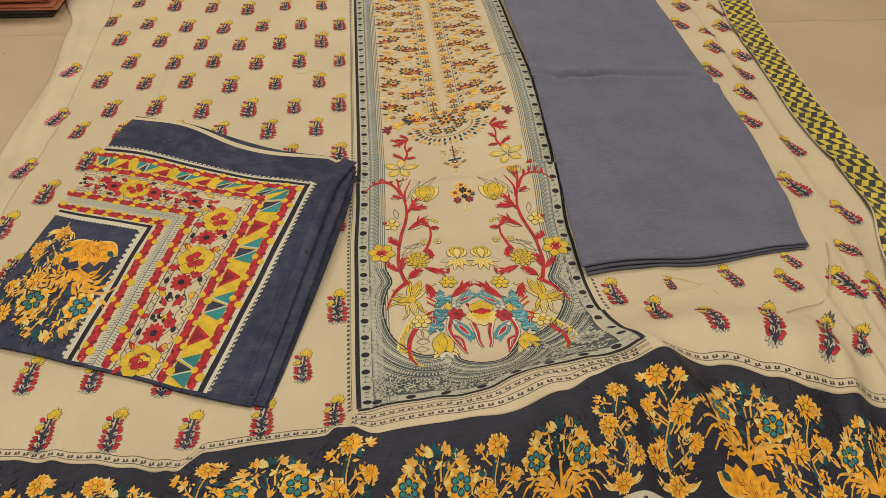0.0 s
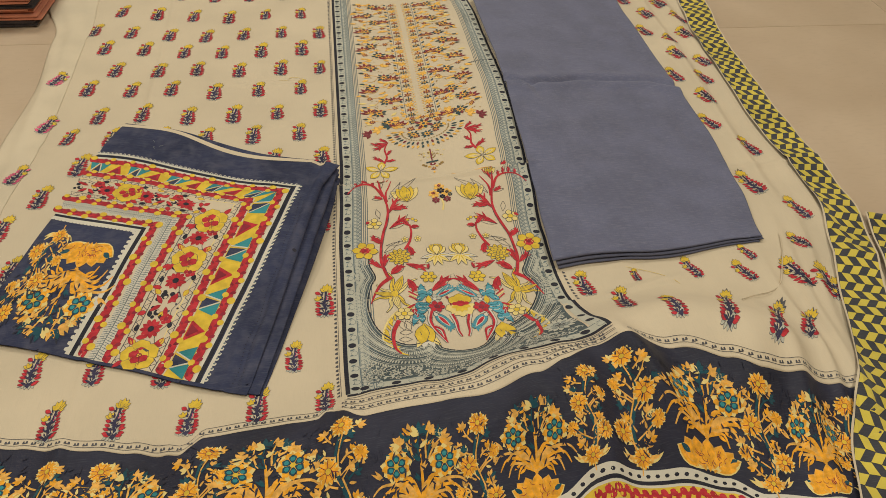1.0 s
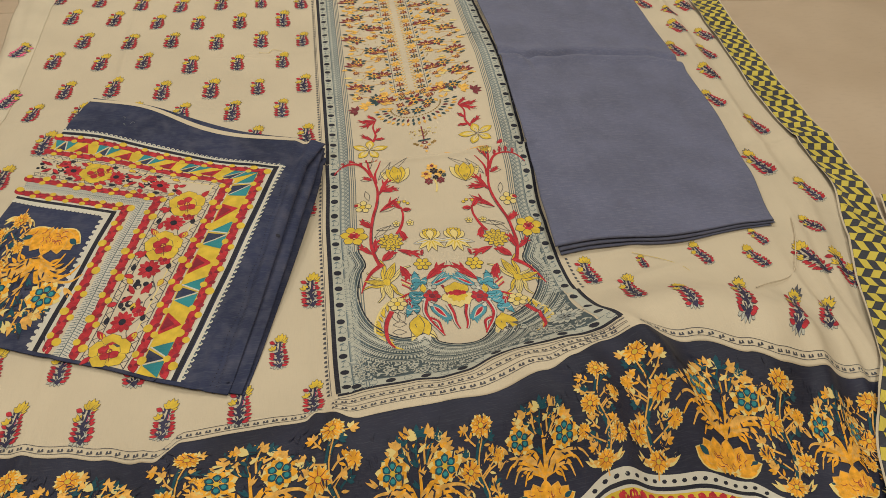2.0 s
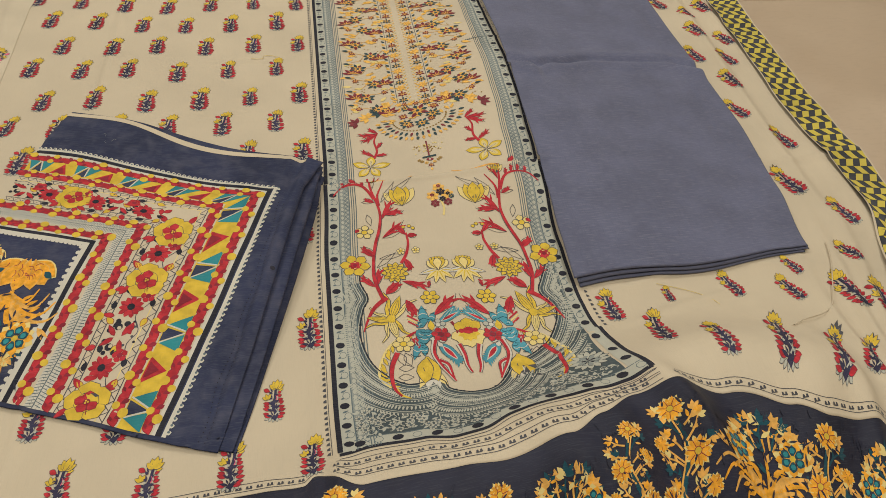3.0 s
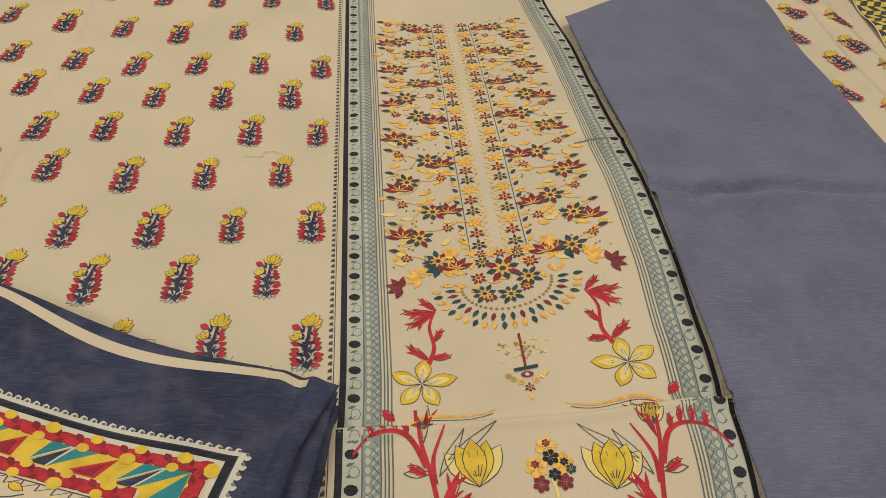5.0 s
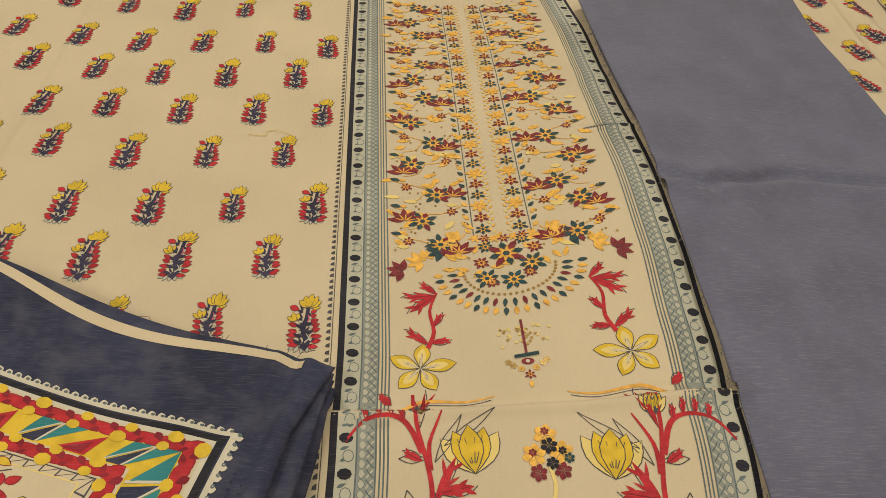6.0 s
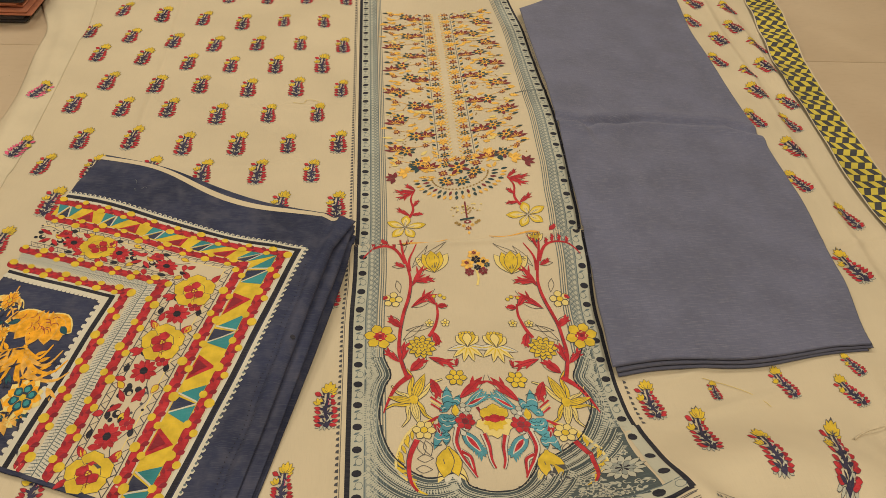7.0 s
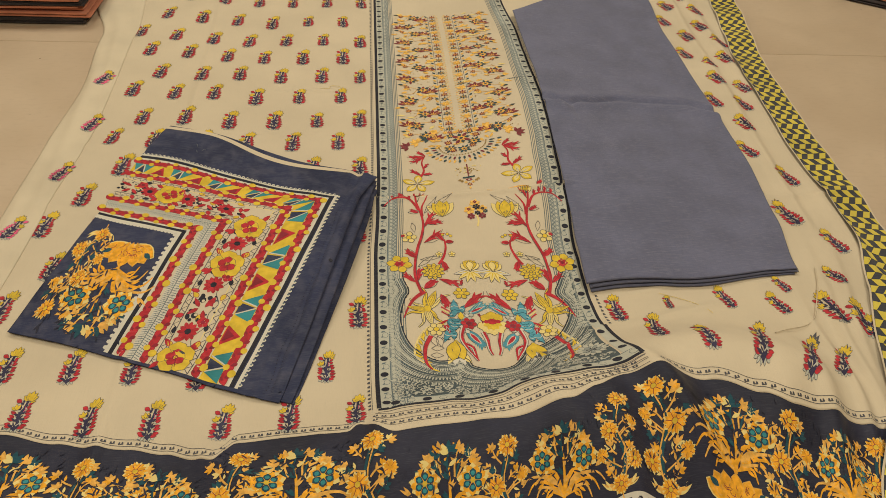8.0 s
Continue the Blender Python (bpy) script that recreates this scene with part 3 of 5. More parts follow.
# ---- grey lace arch at the foot of the panel ----
ARCH = [(0.060, 0.440), (0.049, 0.391), (0.062, 0.341), (0.050, 0.310), (0.039, 0.249), (0.053, 0.181), (0.081, 0.138), (0.12, 0.112), (0.165, 0.120), (0.181, 0.112), (0.190, 0.092),
        (0.23, 0.076), (0.27, 0.082), (0.302, 0.12), (0.311, 0.150), (0.335, 0.145), (0.370, 0.162), (0.400, 0.190), (0.428, 0.253), (0.408, 0.309), (0.420, 0.344), (0.448, 0.400)]


def inside_frame(p, m=0.028):
    return left_line(p.imag) + m < p.real < right_line(p.imag) - m and p.imag > bottom_line(p.real) + m


k = Ink(lie)
arch = k.stroke(lambda p: p, [complex(*p) for p in ARCH], 0.0022, 0.0022, INK, 4, 8)
normal = []
for i in range(len(arch)):
    t = arch[min(i + 2, len(arch) - 1)] - arch[max(i - 2, 0)]
    normal.append(t / abs(t) * -1j)


def in_arch(p):
    """Whether a place lies in the plain middle of the arch."""
    inside = False
    for a, b in zip(arch, arch[1:] + arch[:1]):
        if (a.imag > p.imag) != (b.imag > p.imag) and p.real < a.real + (p.imag - a.imag) / (b.imag - a.imag) * (b.real - a.real):
            inside = not inside
    return inside


def from_arch(p):
    return min(abs(p - q) for q in arch)


CELL = 0.006
for i in range(90):
    for j in range(84):
        p = complex(0.008 + CELL * i, -0.06 + CELL * j)
        q = p + complex(CELL / 2, CELL / 2)
        if inside_frame(q, 0.0245) and not in_arch(q) and q.imag < 0.385:
            k.poly([p, p + CELL, p + complex(CELL, CELL), p + complex(0, CELL)], LACE, 0)
for n, d in enumerate((0.003, 0.010, 0.019, 0.023, 0.034, 0.038, 0.050, 0.054, 0.068, 0.072)):
    for i in range(len(arch) - 1):
        a, b = arch[i] + normal[i] * d, arch[i + 1] + normal[i + 1] * d
        if not (inside_frame(a) and inside_frame(b)) or from_arch(a) < d - 0.003:
            continue
        w = normal[i] * 0.00065
        k.poly([a - w, b - w, b + w, a + w], PALE, 2)
        ang = math.atan2(normal[i].imag, normal[i].real)
        for f in ((0.25, 0.75) if abs(b - a) > 0.005 else (0.5,)):
            m = a + (b - a) * f
            if n in (1, 5):
                k.disc(lambda p: p, m + normal[i] * 0.0045, 0.0021, PALE, 3, 6)
            elif n in (3, 7):
                k.petal(lambda p: p, m, ang, 0.0110, 0.0042, PALE, 3, n=3)
            elif n == 9:
                k.petal(lambda p: p, m, ang + 0.5, 0.0085, 0.0032, PALE, 3, n=3)
k.make("lace_print", cloth, "fine grey lacework print")

# scrolled filling beyond the lace
k = Ink(lie)
r2 = random.Random(11)
for i in range(56):
    for j in range(32):
        p = complex(0.014 + 0.0092 * i + r2.uniform(-0.003, 0.003), -0.05 + 0.0092 * j + r2.uniform(-0.003, 0.003))
        if not inside_frame(p, 0.032) or in_arch(p) or from_arch(p) < 0.078 or abs(p - complex(0.434, 0.085)) < 0.04:
            continue
        c = r2.random()
        if c < 0.25:
            k.bloom(lambda q: q, p, 0.0075, 6, PALE, 2, GREY, INK, r2.random(), 0.9, edge=0.0005)
        elif c < 0.6:
            k.petal(lambda q: q, p, r2.uniform(0, 6.3), 0.012, 0.0052, PALE, 2, GREY, 0.0007, 4)
        else:
            a = r2.uniform(0, 6.3)
            e = complex(math.cos(a), math.sin(a)) * 0.006
            k.stroke(lambda q: q, [p - e, p + e * 0.8j, p + e, p + e * 0.4 - e * 0.6j], 0.0022, 0.0012, PALE, 2, 2)
k.make("scroll_print", cloth, "grey scrolled corner print")
# the rosette corner
k = Ink(lie)
k.disc(lambda p: p, complex(0.434, 0.085), 0.012, INK, 4, 10)
k.bloom(lambda p: p, complex(0.434, 0.085), 0.034, 14, PALE, 2, None, INK, 0, 1.0)
k.bloom(lambda p: p, complex(0.434, 0.085), 0.021, 10, MID, 3, None, INK, 0.2, 1.0)
k.make("rosette_print", cloth)
k = Ink(lie)
end = [complex(0.493, 0.190), complex(0.500, 0.125), complex(0.494, 0.050), complex(0.497, -0.006)]
k.stroke(lambda p: p, end, 0.009, 0.009, INK, 2)
k.stroke(lambda p: p, [p - 0.016 for p in end], 0.022, 0.022, PALE, 1)
for p in ((0.476, 0.160), (0.482, 0.100), (0.478, 0.045)):
    k.disc(lambda q: q, complex(*p), 0.0085, INK, 4)
k.make("frame_print", cloth)


# ---- flowers of the panel ----
MID_X = 0.243


def mirrored(sgn):
    """Frame for half of the panel: x counts from the middle line towards the side; one half lies slightly askew."""
    return lambda p: complex(MID_X + sgn * p.real, p.imag - (0.026 * math.tanh(p.real / 0.12) if sgn > 0 else 0))


def lotus(k, T, c, ang, s, mat=YELLOW):
    d = complex(math.cos(ang), math.sin(ang))
    L = lambda p: T(c + d * s * p)
    e = 0.0012 / s
    for a in (0.62, -0.62, 0.32, -0.32):
        k.petal(L, 0j, a, 0.98, 0.40, mat if abs(a) < 0.5 else SOFT, 2 if abs(a) > 0.5 else 4, LINE, e, blunt=1.1)
    k.petal(L, 0j, 0, 1.02, 0.46, mat, 6, LINE, e, blunt=1.1)
    for b in (-0.5, -0.2, 0.2, 0.5):
        k.stroke(L, [0.2 + 0.1j * b, 0.75 + 0.5j * b], 0.02, 0.012, LINE, 7, 1)


def lily(k, T, c, ang, s):
    """An open trumpet: two swept petals, a broad lip and a rolled throat."""
    d = complex(math.cos(ang), math.sin(ang))
    L = lambda p: T(c + d * s * p)
    e = 0.0012 / s
    for sgn in (-1, 1):
        k.stroke(L, [0j, 0.40 + sgn * 0.24j, 0.80 + sgn * 0.32j, 1.10 + sgn * 0.62j], 0.24 + 2 * e, 0.03 + 2 * e, LINE, 2)
        k.stroke(L, [0j, 0.40 + sgn * 0.24j, 0.80 + sgn * 0.32j, 1.10 + sgn * 0.62j], 0.24, 0.02, SOFT if sgn > 0 else YELLOW, 3)
        k.stroke(L, [0.1 + sgn * 0.03j, 0.45 + sgn * 0.24j, 0.9 + sgn * 0.36j], 0.02, 0.014, LINE, 5, 2)
    k.petal(L, 0j, 0.0, 1.12, 0.32, YELLOW if ang > 0 else SOFT, 5, LINE, e)
    for b in (-0.09, 0, 0.09):
        k.stroke(L, [0.15 + b * 0.6j, 0.55 + b * 1.1j, 0.9 + b * 0.3j], 0.016, 0.012, LINE, 6, 2)
    k.disc(L, 0.02 + 0j, 0.15, YELLOW, 6, line=LINE, edge=e)


def red_leaf(k, T, a, b, w=0.013, mat=RED):
    """A toothed leaf from a to b with an offset outline, as block printing leaves it."""
    ln, ang = abs(b - a), math.atan2((b - a).imag, (b - a).real)
    w *= 0.8
    k.petal(T, a, ang, ln, w, mat, 4, n=6, blunt=0.9)
    for f, s in ((0.3, 1), (0.5, -1), (0.65, 1)):
        k.petal(T, a + (b - a) * f, ang + 0.55 * s, ln * 0.42, w * 0.45, mat, 3, n=4)
    n = (b - a) / ln * 1j * w * 0.62
    k.stroke(T, [a, a + (b - a) * 0.4 + n, a + (b - a) * 0.8 + n * 0.9, b + (b - a) * 0.08], 0.0012, 0.0010, LINE, 2, 3)
    k.stroke(T, [a + (b - a) * 0.1, a + (b - a) * 0.85], 0.0014, 0.0008, CRIMSON, 5, 1)


def outline_leaf(k, T, a, b, w=0.010):
    """An unfilled leaf, drawn in ink."""
    n = (b - a) * 1j / abs(b - a) * w
    k.stroke(T, [a, a + (b - a) * 0.45 + n, b], 0.0012, 0.0010, LINE, 2, 4)
    k.stroke(T, [a, a + (b - a) * 0.45 - n, b], 0.0012, 0.0010, LINE, 2, 4)


def two_tone(k, T, a, b, w, mat, core):
    """A ragged leaf in two inks with a pale gap."""
    ln, ang = abs(b - a), math.atan2((b - a).imag, (b - a).real)
    k.petal(T, a, ang, ln, w, mat, 4, LINE, 0.0010, 6)
    for i in range(7):
        f = 0.15 + 0.11 * i
        for s in (-1, 1):
            k.petal(T, a + (b - a) * f, ang + 0.7 * s, w * 0.85, w * 0.22, mat, 4, n=3)
    k.petal(T, a + (b - a) * 0.12, ang, ln * 0.75, w * 0.52, WHITE, 5, n=4)
    k.petal(T, a + (b - a) * 0.18, ang, ln * 0.60, w * 0.36, core, 6, n=4)


for sgn in (-1, 1):
    T = mirrored(sgn)
    # tall red branch
    k = Ink(lie)
    k.stroke(T, [complex(0.150, 0.332), complex(0.163, 0.388), complex(0.161, 0.438), complex(0.154, 0.485), complex(0.140, 0.536), complex(0.134, 0.575), complex(0.139, 0.615), complex(0.149, 0.668), complex(0.151, 0.723)], 0.0080, 0.0045, RED, 3)
    k.stroke(T, [complex(0.147, 0.336), complex(0.159, 0.388), complex(0.158, 0.438), complex(0.150, 0.484), complex(0.136, 0.535), complex(0.130, 0.575)], 0.0014, 0.0012, LINE, 4)
    k.stroke(T, [complex(0.143, 0.625), complex(0.160, 0.665), complex(0.184, 0.677), complex(0.215, 0.669), complex(0.236, 0.642)], 0.008, 0.003, RED, 3)
    k.stroke(T, [complex(0.143, 0.339), complex(0.169, 0.315), complex(0.185, 0.285), complex(0.196, 0.253)], 0.012, 0.002, RED, 4)
    k.stroke(T, [complex(0.135, 0.602), complex(0.134, 0.639), complex(0.117, 0.681)], 0.0075, 0.002, RED, 3)
    for q in (complex(0.210, 0.674), complex(0.194, 0.680), complex(0.179, 0.681), complex(0.165, 0.674)):
        red_leaf(k, T, q - 0.004j, q + 0.016j + 0.004, 0.008)
    for a, b, w in ((complex(0.132, 0.562), complex(0.103, 0.619), 0.013), (complex(0.127, 0.574), complex(0.084, 0.581), 0.016), (complex(0.136, 0.508), complex(0.088, 0.551), 0.014), (complex(0.155, 0.457), complex(0.184, 0.485), 0.020), (complex(0.164, 0.370), complex(0.193, 0.402), 0.015),
                    (complex(0.161, 0.370), complex(0.152, 0.422), 0.017), (complex(0.144, 0.348), complex(0.114, 0.380), 0.024), (complex(0.144, 0.614), complex(0.166, 0.628), 0.012), (complex(0.145, 0.660), complex(0.135, 0.725), 0.010), (complex(0.184, 0.541), complex(0.192, 0.531), 0.012)):
        red_leaf(k, T, a, b, w)
    for a, b in ((complex(0.117, 0.633), complex(0.051, 0.680)), (complex(0.129, 0.612), complex(0.093, 0.674)), (complex(0.163, 0.580), complex(0.157, 0.548)), (complex(0.172, 0.619), complex(0.138, 0.617)), (complex(0.134, 0.508), complex(0.093, 0.524)), (complex(0.155, 0.425), complex(0.112, 0.465)), (complex(0.148, 0.450), complex(0.093, 0.460))):
        outline_leaf(k, T, a, b, 0.006)
    k.make("branch_print", cloth, "red leafy branch print")
    # small curling branch
    k = Ink(lie)
    k.stroke(T, [complex(0.103, 0.433), complex(0.089, 0.460), complex(0.082, 0.489), complex(0.083, 0.520)], 0.0075, 0.004, RED, 3)
    for a, b, w in ((complex(0.082, 0.510), complex(0.061, 0.514), 0.017), (complex(0.085, 0.514), complex(0.101, 0.540), 0.014), (complex(0.093, 0.445), complex(0.084, 0.410), 0.018)):
        red_leaf(k, T, a, b, w)
    for q in (complex(0.068, 0.467), complex(0.100, 0.467)):
        k.bloom(T, q, 0.009, 5, SOFT, 2, YELLOW, LINE, 0.3, 0.9)
    for q in (complex(0.087, 0.536), complex(0.074, 0.538), complex(0.066, 0.532)):
        k.disc(T, q, 0.004, YELLOW, 3, 6, line=LINE)
    k.make("sprig_print", cloth)
    k = Ink(lie)
    lotus(k, T, complex(0.082, 0.596), 1.50, 0.062)
    k.make("flower_print", cloth, "yellow lotus print")
    k = Ink(lie)
    lotus(k, T, complex(0.143, 0.678), 1.45, 0.028)
    k.make("flower_print", cloth, "small yellow lotus print")
    k = Ink(lie)
    k.bloom(T, complex(0.200, 0.435), 0.032, 6, YELLOW, 4, SOFT, LINE, 0.2, 1.0, edge=0.0014)
    k.shaggy(T, complex(0.200, 0.435), 0.014, RED, 8, CRIMSON, 8)
    k.make("flower_print", cloth, "yellow flower print with a red centre")
    k = Ink(lie)
    for r, n, sp in ((0.029, 11, 0), (0.021, 9, 0.3), (0.012, 7, 0.1)):
        k.bloom(T, complex(0.119, 0.408), r, n, YELLOW, 2 + (3 if r < 0.028 else 0) + (2 if r < 0.02 else 0), YELLOW, LINE, sp, 1.0, edge=0.0014)
    k.make("flower_print", cloth, "yellow dahlia print")
    k = Ink(lie)
    k.bloom(T, complex(0.173, 0.530), 0.021, 5, SOFT, 2, YELLOW, LINE, 0.5, 0.9, edge=0.0013)
    k.make("flower_print", cloth)
    # narcissus beside the middle
    k = Ink(lie)
    N = lambda p: T(complex(0.028, 0.408) + p)
    for a in (-0.25, -0.75, -1.3, -1.8, -2.3, -2.85):
        k.petal(N, 0j, a, 0.042, 0.012, WHITE if abs(a + 1.5) > 0.9 else SOFT, 4, LINE, 0.0012)
        e = complex(math.cos(a), math.sin(a))
        k.stroke(N, [0.008 * e, 0.034 * e], 0.0030, 0.0010, YELLOW, 6, 1)
    for a, ln, m, lay in ((2.25, 0.036, SOFT, 6), (0.95, 0.036, SOFT, 6), (1.9, 0.040, YELLOW, 8), (1.3, 0.040, YELLOW, 8), (1.6, 0.036, SOFT, 10)):
        k.petal(N, -0.004j, a, ln, 0.017, m, lay, LINE, 0.0012, 6, 1.5)
    for i in range(5):
        k.disc(N, complex(-0.012 + 0.0062 * i, 0.033 - 0.0008 * (i - 2) ** 2), 0.0030, YELLOW, 12, 6, line=LINE, edge=0.0008)
    k.make("flower_print", cloth, "yellow and white narcissus print")
    # leaf and blossom below the narcissus
    k = Ink(lie)
    red_leaf(k, T, complex(0.107, 0.382), complex(0.055, 0.360), 0.017)
    red_leaf(k, T, complex(0.055, 0.357), complex(0.053, 0.377), 0.008)
    k.bloom(T, complex(0.057, 0.330), 0.020, 6, YELLOW, 4, YELLOW, LINE, 0.1, 0.9, edge=0.0013)
    k.make("leaf_print", cloth)
    # lilies
    k = Ink(lie)
    lily(k, T, complex(0.141, 0.281), 1.95, 0.058)
    lily(k, T, complex(0.139, 0.276), 0.25, 0.045)
    lily(k, T, complex(0.143, 0.281), -1.75, 0.050)
    k.make("flower_print", cloth, "yellow lily print")
    k = Ink(lie)
    L = lambda p: T(complex(0.083, 0.176) + p)
    for a, m in ((-1.05, SOFT), (-2.1, SOFT), (-1.35, WHITE), (-1.8, WHITE)):
        k.petal(L, -0.03j, a, 0.052, 0.018, m, 2, LINE, 0.0012)
    k.petal(L, 0j, -1.35, 0.066, 0.036, YELLOW, 4, LINE, 0.0013, blunt=1.0)
    k.petal(L, 0.004 + 0j, -1.8, 0.064, 0.030, YELLOW, 5, LINE, 0.0013, blunt=1.0)
    k.stroke(L, [0.002 - 0.004j, -0.006 - 0.03j, 0.002 - 0.055j], 0.0016, 0.0012, LINE, 6)
    k.make("flower_print", cloth, "yellow bell flower print")
    # feathered yellow wing with a red spine, and its small blossom
    k = Ink(lie)
    wing = [complex(0.102, 0.236), complex(0.135, 0.224), complex(0.158, 0.200), complex(0.173, 0.165), complex(0.176, 0.135), complex(0.158, 0.109)]
    k.stroke(T, wing, 0.007, 0.004, SOFT, 2)
    for i in range(len(wing) - 1):
        for f in (0.15, 0.5, 0.85):
            p, dd = wing[i] + (wing[i + 1] - wing[i]) * f, wing[i + 1] - wing[i]
            k.petal(T, p, math.atan2(dd.imag, dd.real) - 0.75, 0.020, 0.006, YELLOW, 3, LINE, 0.0008, 4)
    k.stroke(T, [complex(0.138, 0.192), complex(0.151, 0.162), complex(0.155, 0.132), complex(0.152, 0.104), complex(0.142, 0.086)], 0.010, 0.004, RED, 5)
    k.stroke(T, [complex(0.143, 0.193), complex(0.156, 0.163), complex(0.159, 0.132), complex(0.156, 0.101)], 0.0016, 0.0012, LINE, 4)
    k.stroke(T, [complex(0.151, 0.105), complex(0.143, 0.089), complex(0.127, 0.078)], 0.009, 0.002, YELLOW, 4)
    k.bloom(T, complex(0.125, 0.212), 0.021, 6, SOFT, 6, YELLOW, LINE, 0.1, 0.95, edge=0.0013)
    for a, b in ((complex(0.134, 0.191), complex(0.128, 0.159)), (complex(0.124, 0.190), complex(0.116, 0.157)), (complex(0.140, 0.153), complex(0.112, 0.152)), (complex(0.143, 0.132), complex(0.115, 0.129))):
        outline_leaf(k, T, a, b, 0.008)
    k.make("wing_print", cloth, "feathered yellow wing print with a red spine")
    # turquoise blossom with red wings
    k = Ink(lie)
    for a, b, w in ((complex(0.078, 0.256), complex(0.078, 0.309), 0.019), (complex(0.069, 0.261), complex(0.054, 0.289), 0.014), (complex(0.082, 0.251), complex(0.090, 0.266), 0.020), (complex(0.080, 0.245), complex(0.096, 0.222), 0.024), (complex(0.078, 0.242), complex(0.089, 0.202), 0.022),
                    (complex(0.075, 0.245), complex(0.073, 0.217), 0.018), (complex(0.091, 0.221), complex(0.110, 0.170), 0.015), (complex(0.086, 0.207), complex(0.088, 0.178), 0.014)):
        k.petal(T, a, math.atan2((b - a).imag, (b - a).real), abs(b - a), w, AQUA, 4, LINE, 0.0011)
        for f in (0.25, 0.5, 0.75):
            k.stroke(T, [a + (b - a) * f - (b - a) * 0.18j, a + (b - a) * (f + 0.1), a + (b - a) * f + (b - a) * 0.18j], 0.0020, 0.0012, DEEP if f != 0.5 else WHITE, 5, 2)
    two_tone(k, T, complex(0.096, 0.197), complex(0.103, 0.225), 0.012, RED, CRIMSON)
    k.petal(T, complex(0.066, 0.241), 1.6, 0.026, 0.013, YELLOW, 7, LINE, 0.0010)
    k.bloom(T, complex(0.052, 0.254), 0.016, 5, PALE, 5, WHITE, LINE, 0.4, 0.9)
    k.make("flower_print", cloth, "turquoise blossom print")
    k = Ink(lie)
    red_leaf(k, T, complex(0.056, 0.280), complex(0.007, 0.330), 0.022)
    two_tone(k, T, complex(0.052, 0.260), complex(-0.001, 0.288), 0.017, AQUA, RED)
    two_tone(k, T, complex(0.045, 0.262), complex(0.010, 0.301), 0.012, AQUA, TEAL)
    k.bloom(T, complex(0.050, 0.229), 0.019, 6, RED, 6, CRIMSON, LINE, 0.2, 1.0)
    k.bloom(T, complex(0.059, 0.213), 0.016, 5, WHITE, 4, None, LINE, 0.6, 0.8)
    two_tone(k, T, complex(0.057, 0.208), complex(0.021, 0.153), 0.024, AQUA, RED)
    red_leaf(k, T, complex(0.106, 0.329), complex(0.090, 0.283), 0.022)
    for q in (0, 1, 2):
        k.stroke(T, [complex(0.109, 0.286) - 0.008j * q, complex(0.090, 0.269) - 0.008j * q], 0.004, 0.003, RED if q != 1 else SOFT, 4)
    k.stroke(T, [complex(0.120, 0.225), complex(0.104, 0.237), complex(0.097, 0.241)], 0.008, 0.003, RED, 4)
    k.make("leaf_print", cloth, "red and turquoise leaf print")
    # long red tails hanging from the blossoms
    k = Ink(lie)
    for pts in ((complex(0.064, 0.216), complex(0.071, 0.184), complex(0.063, 0.155), complex(0.051, 0.130), complex(0.042, 0.110)), (complex(0.065, 0.165), complex(0.050, 0.154), complex(0.046, 0.135), complex(0.044, 0.113)), (complex(0.020, 0.202), complex(0.014, 0.175), complex(0.013, 0.148), complex(0.008, 0.128))):
        k.stroke(T, pts, 0.013, 0.005, LINE, 6)
        k.stroke(T, pts, 0.011, 0.003, WHITE, 7)
        k.stroke(T, [p - 0.0015 for p in pts], 0.0065, 0.003, RED, 8)
    k.stroke(T, [complex(0.025, 0.260), complex(0.018, 0.243), complex(0.018, 0.229)], 0.006, 0.003, CRIMSON, 5)
    k.make("tail_print", cloth, "long red petal print")
    # upper flower and red sprig, above the pleat
    k = Ink(lie)
    U = lambda p: complex(0.246 + sgn * (0.142 + p.real), p.imag)
    for i, s in enumerate((0.045, 0.043, 0.050, 0.041, 0.043)):
        k.petal(U, 0.765j, 0.45 + 1.257 * i, s, 0.022, YELLOW, 3, LINE, 0.0009, 6, 1.3)
        k.petal(U, 0.765j, 0.45 + 1.257 * i, s * 0.82, 0.013, SOFT, 4, None, 0.0007, 6, 1.3)
        k.petal(U, 0.765j, 0.45 + 1.257 * i, s * 0.62, 0.004, CREAM, 5, LINE, 0.0006)
    k.make("flower_print", cloth, "yellow five-petal flower print")
    k = Ink(lie)
    k.stroke(U, [-0.012 + 0.80j, -0.022 + 0.83j, -0.018 + 0.87j, -0.03 + 0.905j], 0.007, 0.003, RED, 3)
    for a, b, w in ((-0.016 + 0.81j, -0.044 + 0.815j, 0.013), (-0.014 + 0.806j, 0.018 + 0.832j, 0.013), (-0.022 + 0.84j, -0.035 + 0.865j, 0.010), (-0.028 + 0.90j, 0.012 + 0.866j, 0.014), (-0.028 + 0.90j, 0.020 + 0.895j, 0.013), (-0.03 + 0.902j, -0.006 + 0.925j, 0.012)):
        red_leaf(k, U, a, b, w)
    red_leaf(k, U, 0.040 + 0.708j, 0.056 + 0.722j, 0.014)
    k.make("sprig_print", cloth, "red sprig print")
    k = Ink(lie)
    k.stroke(U, [0.030 + 0.697j, 0.0 + 0.712j, -0.055 + 0.708j, -0.095 + 0.714j], 0.006, 0.001, PEACH, 3)
    k.stroke(U, [0.030 + 0.694j, 0.0 + 0.707j, -0.055 + 0.703j, -0.090 + 0.709j], 0.0012, 0.001, LINE, 2)
    k.make("stem_print", cloth)

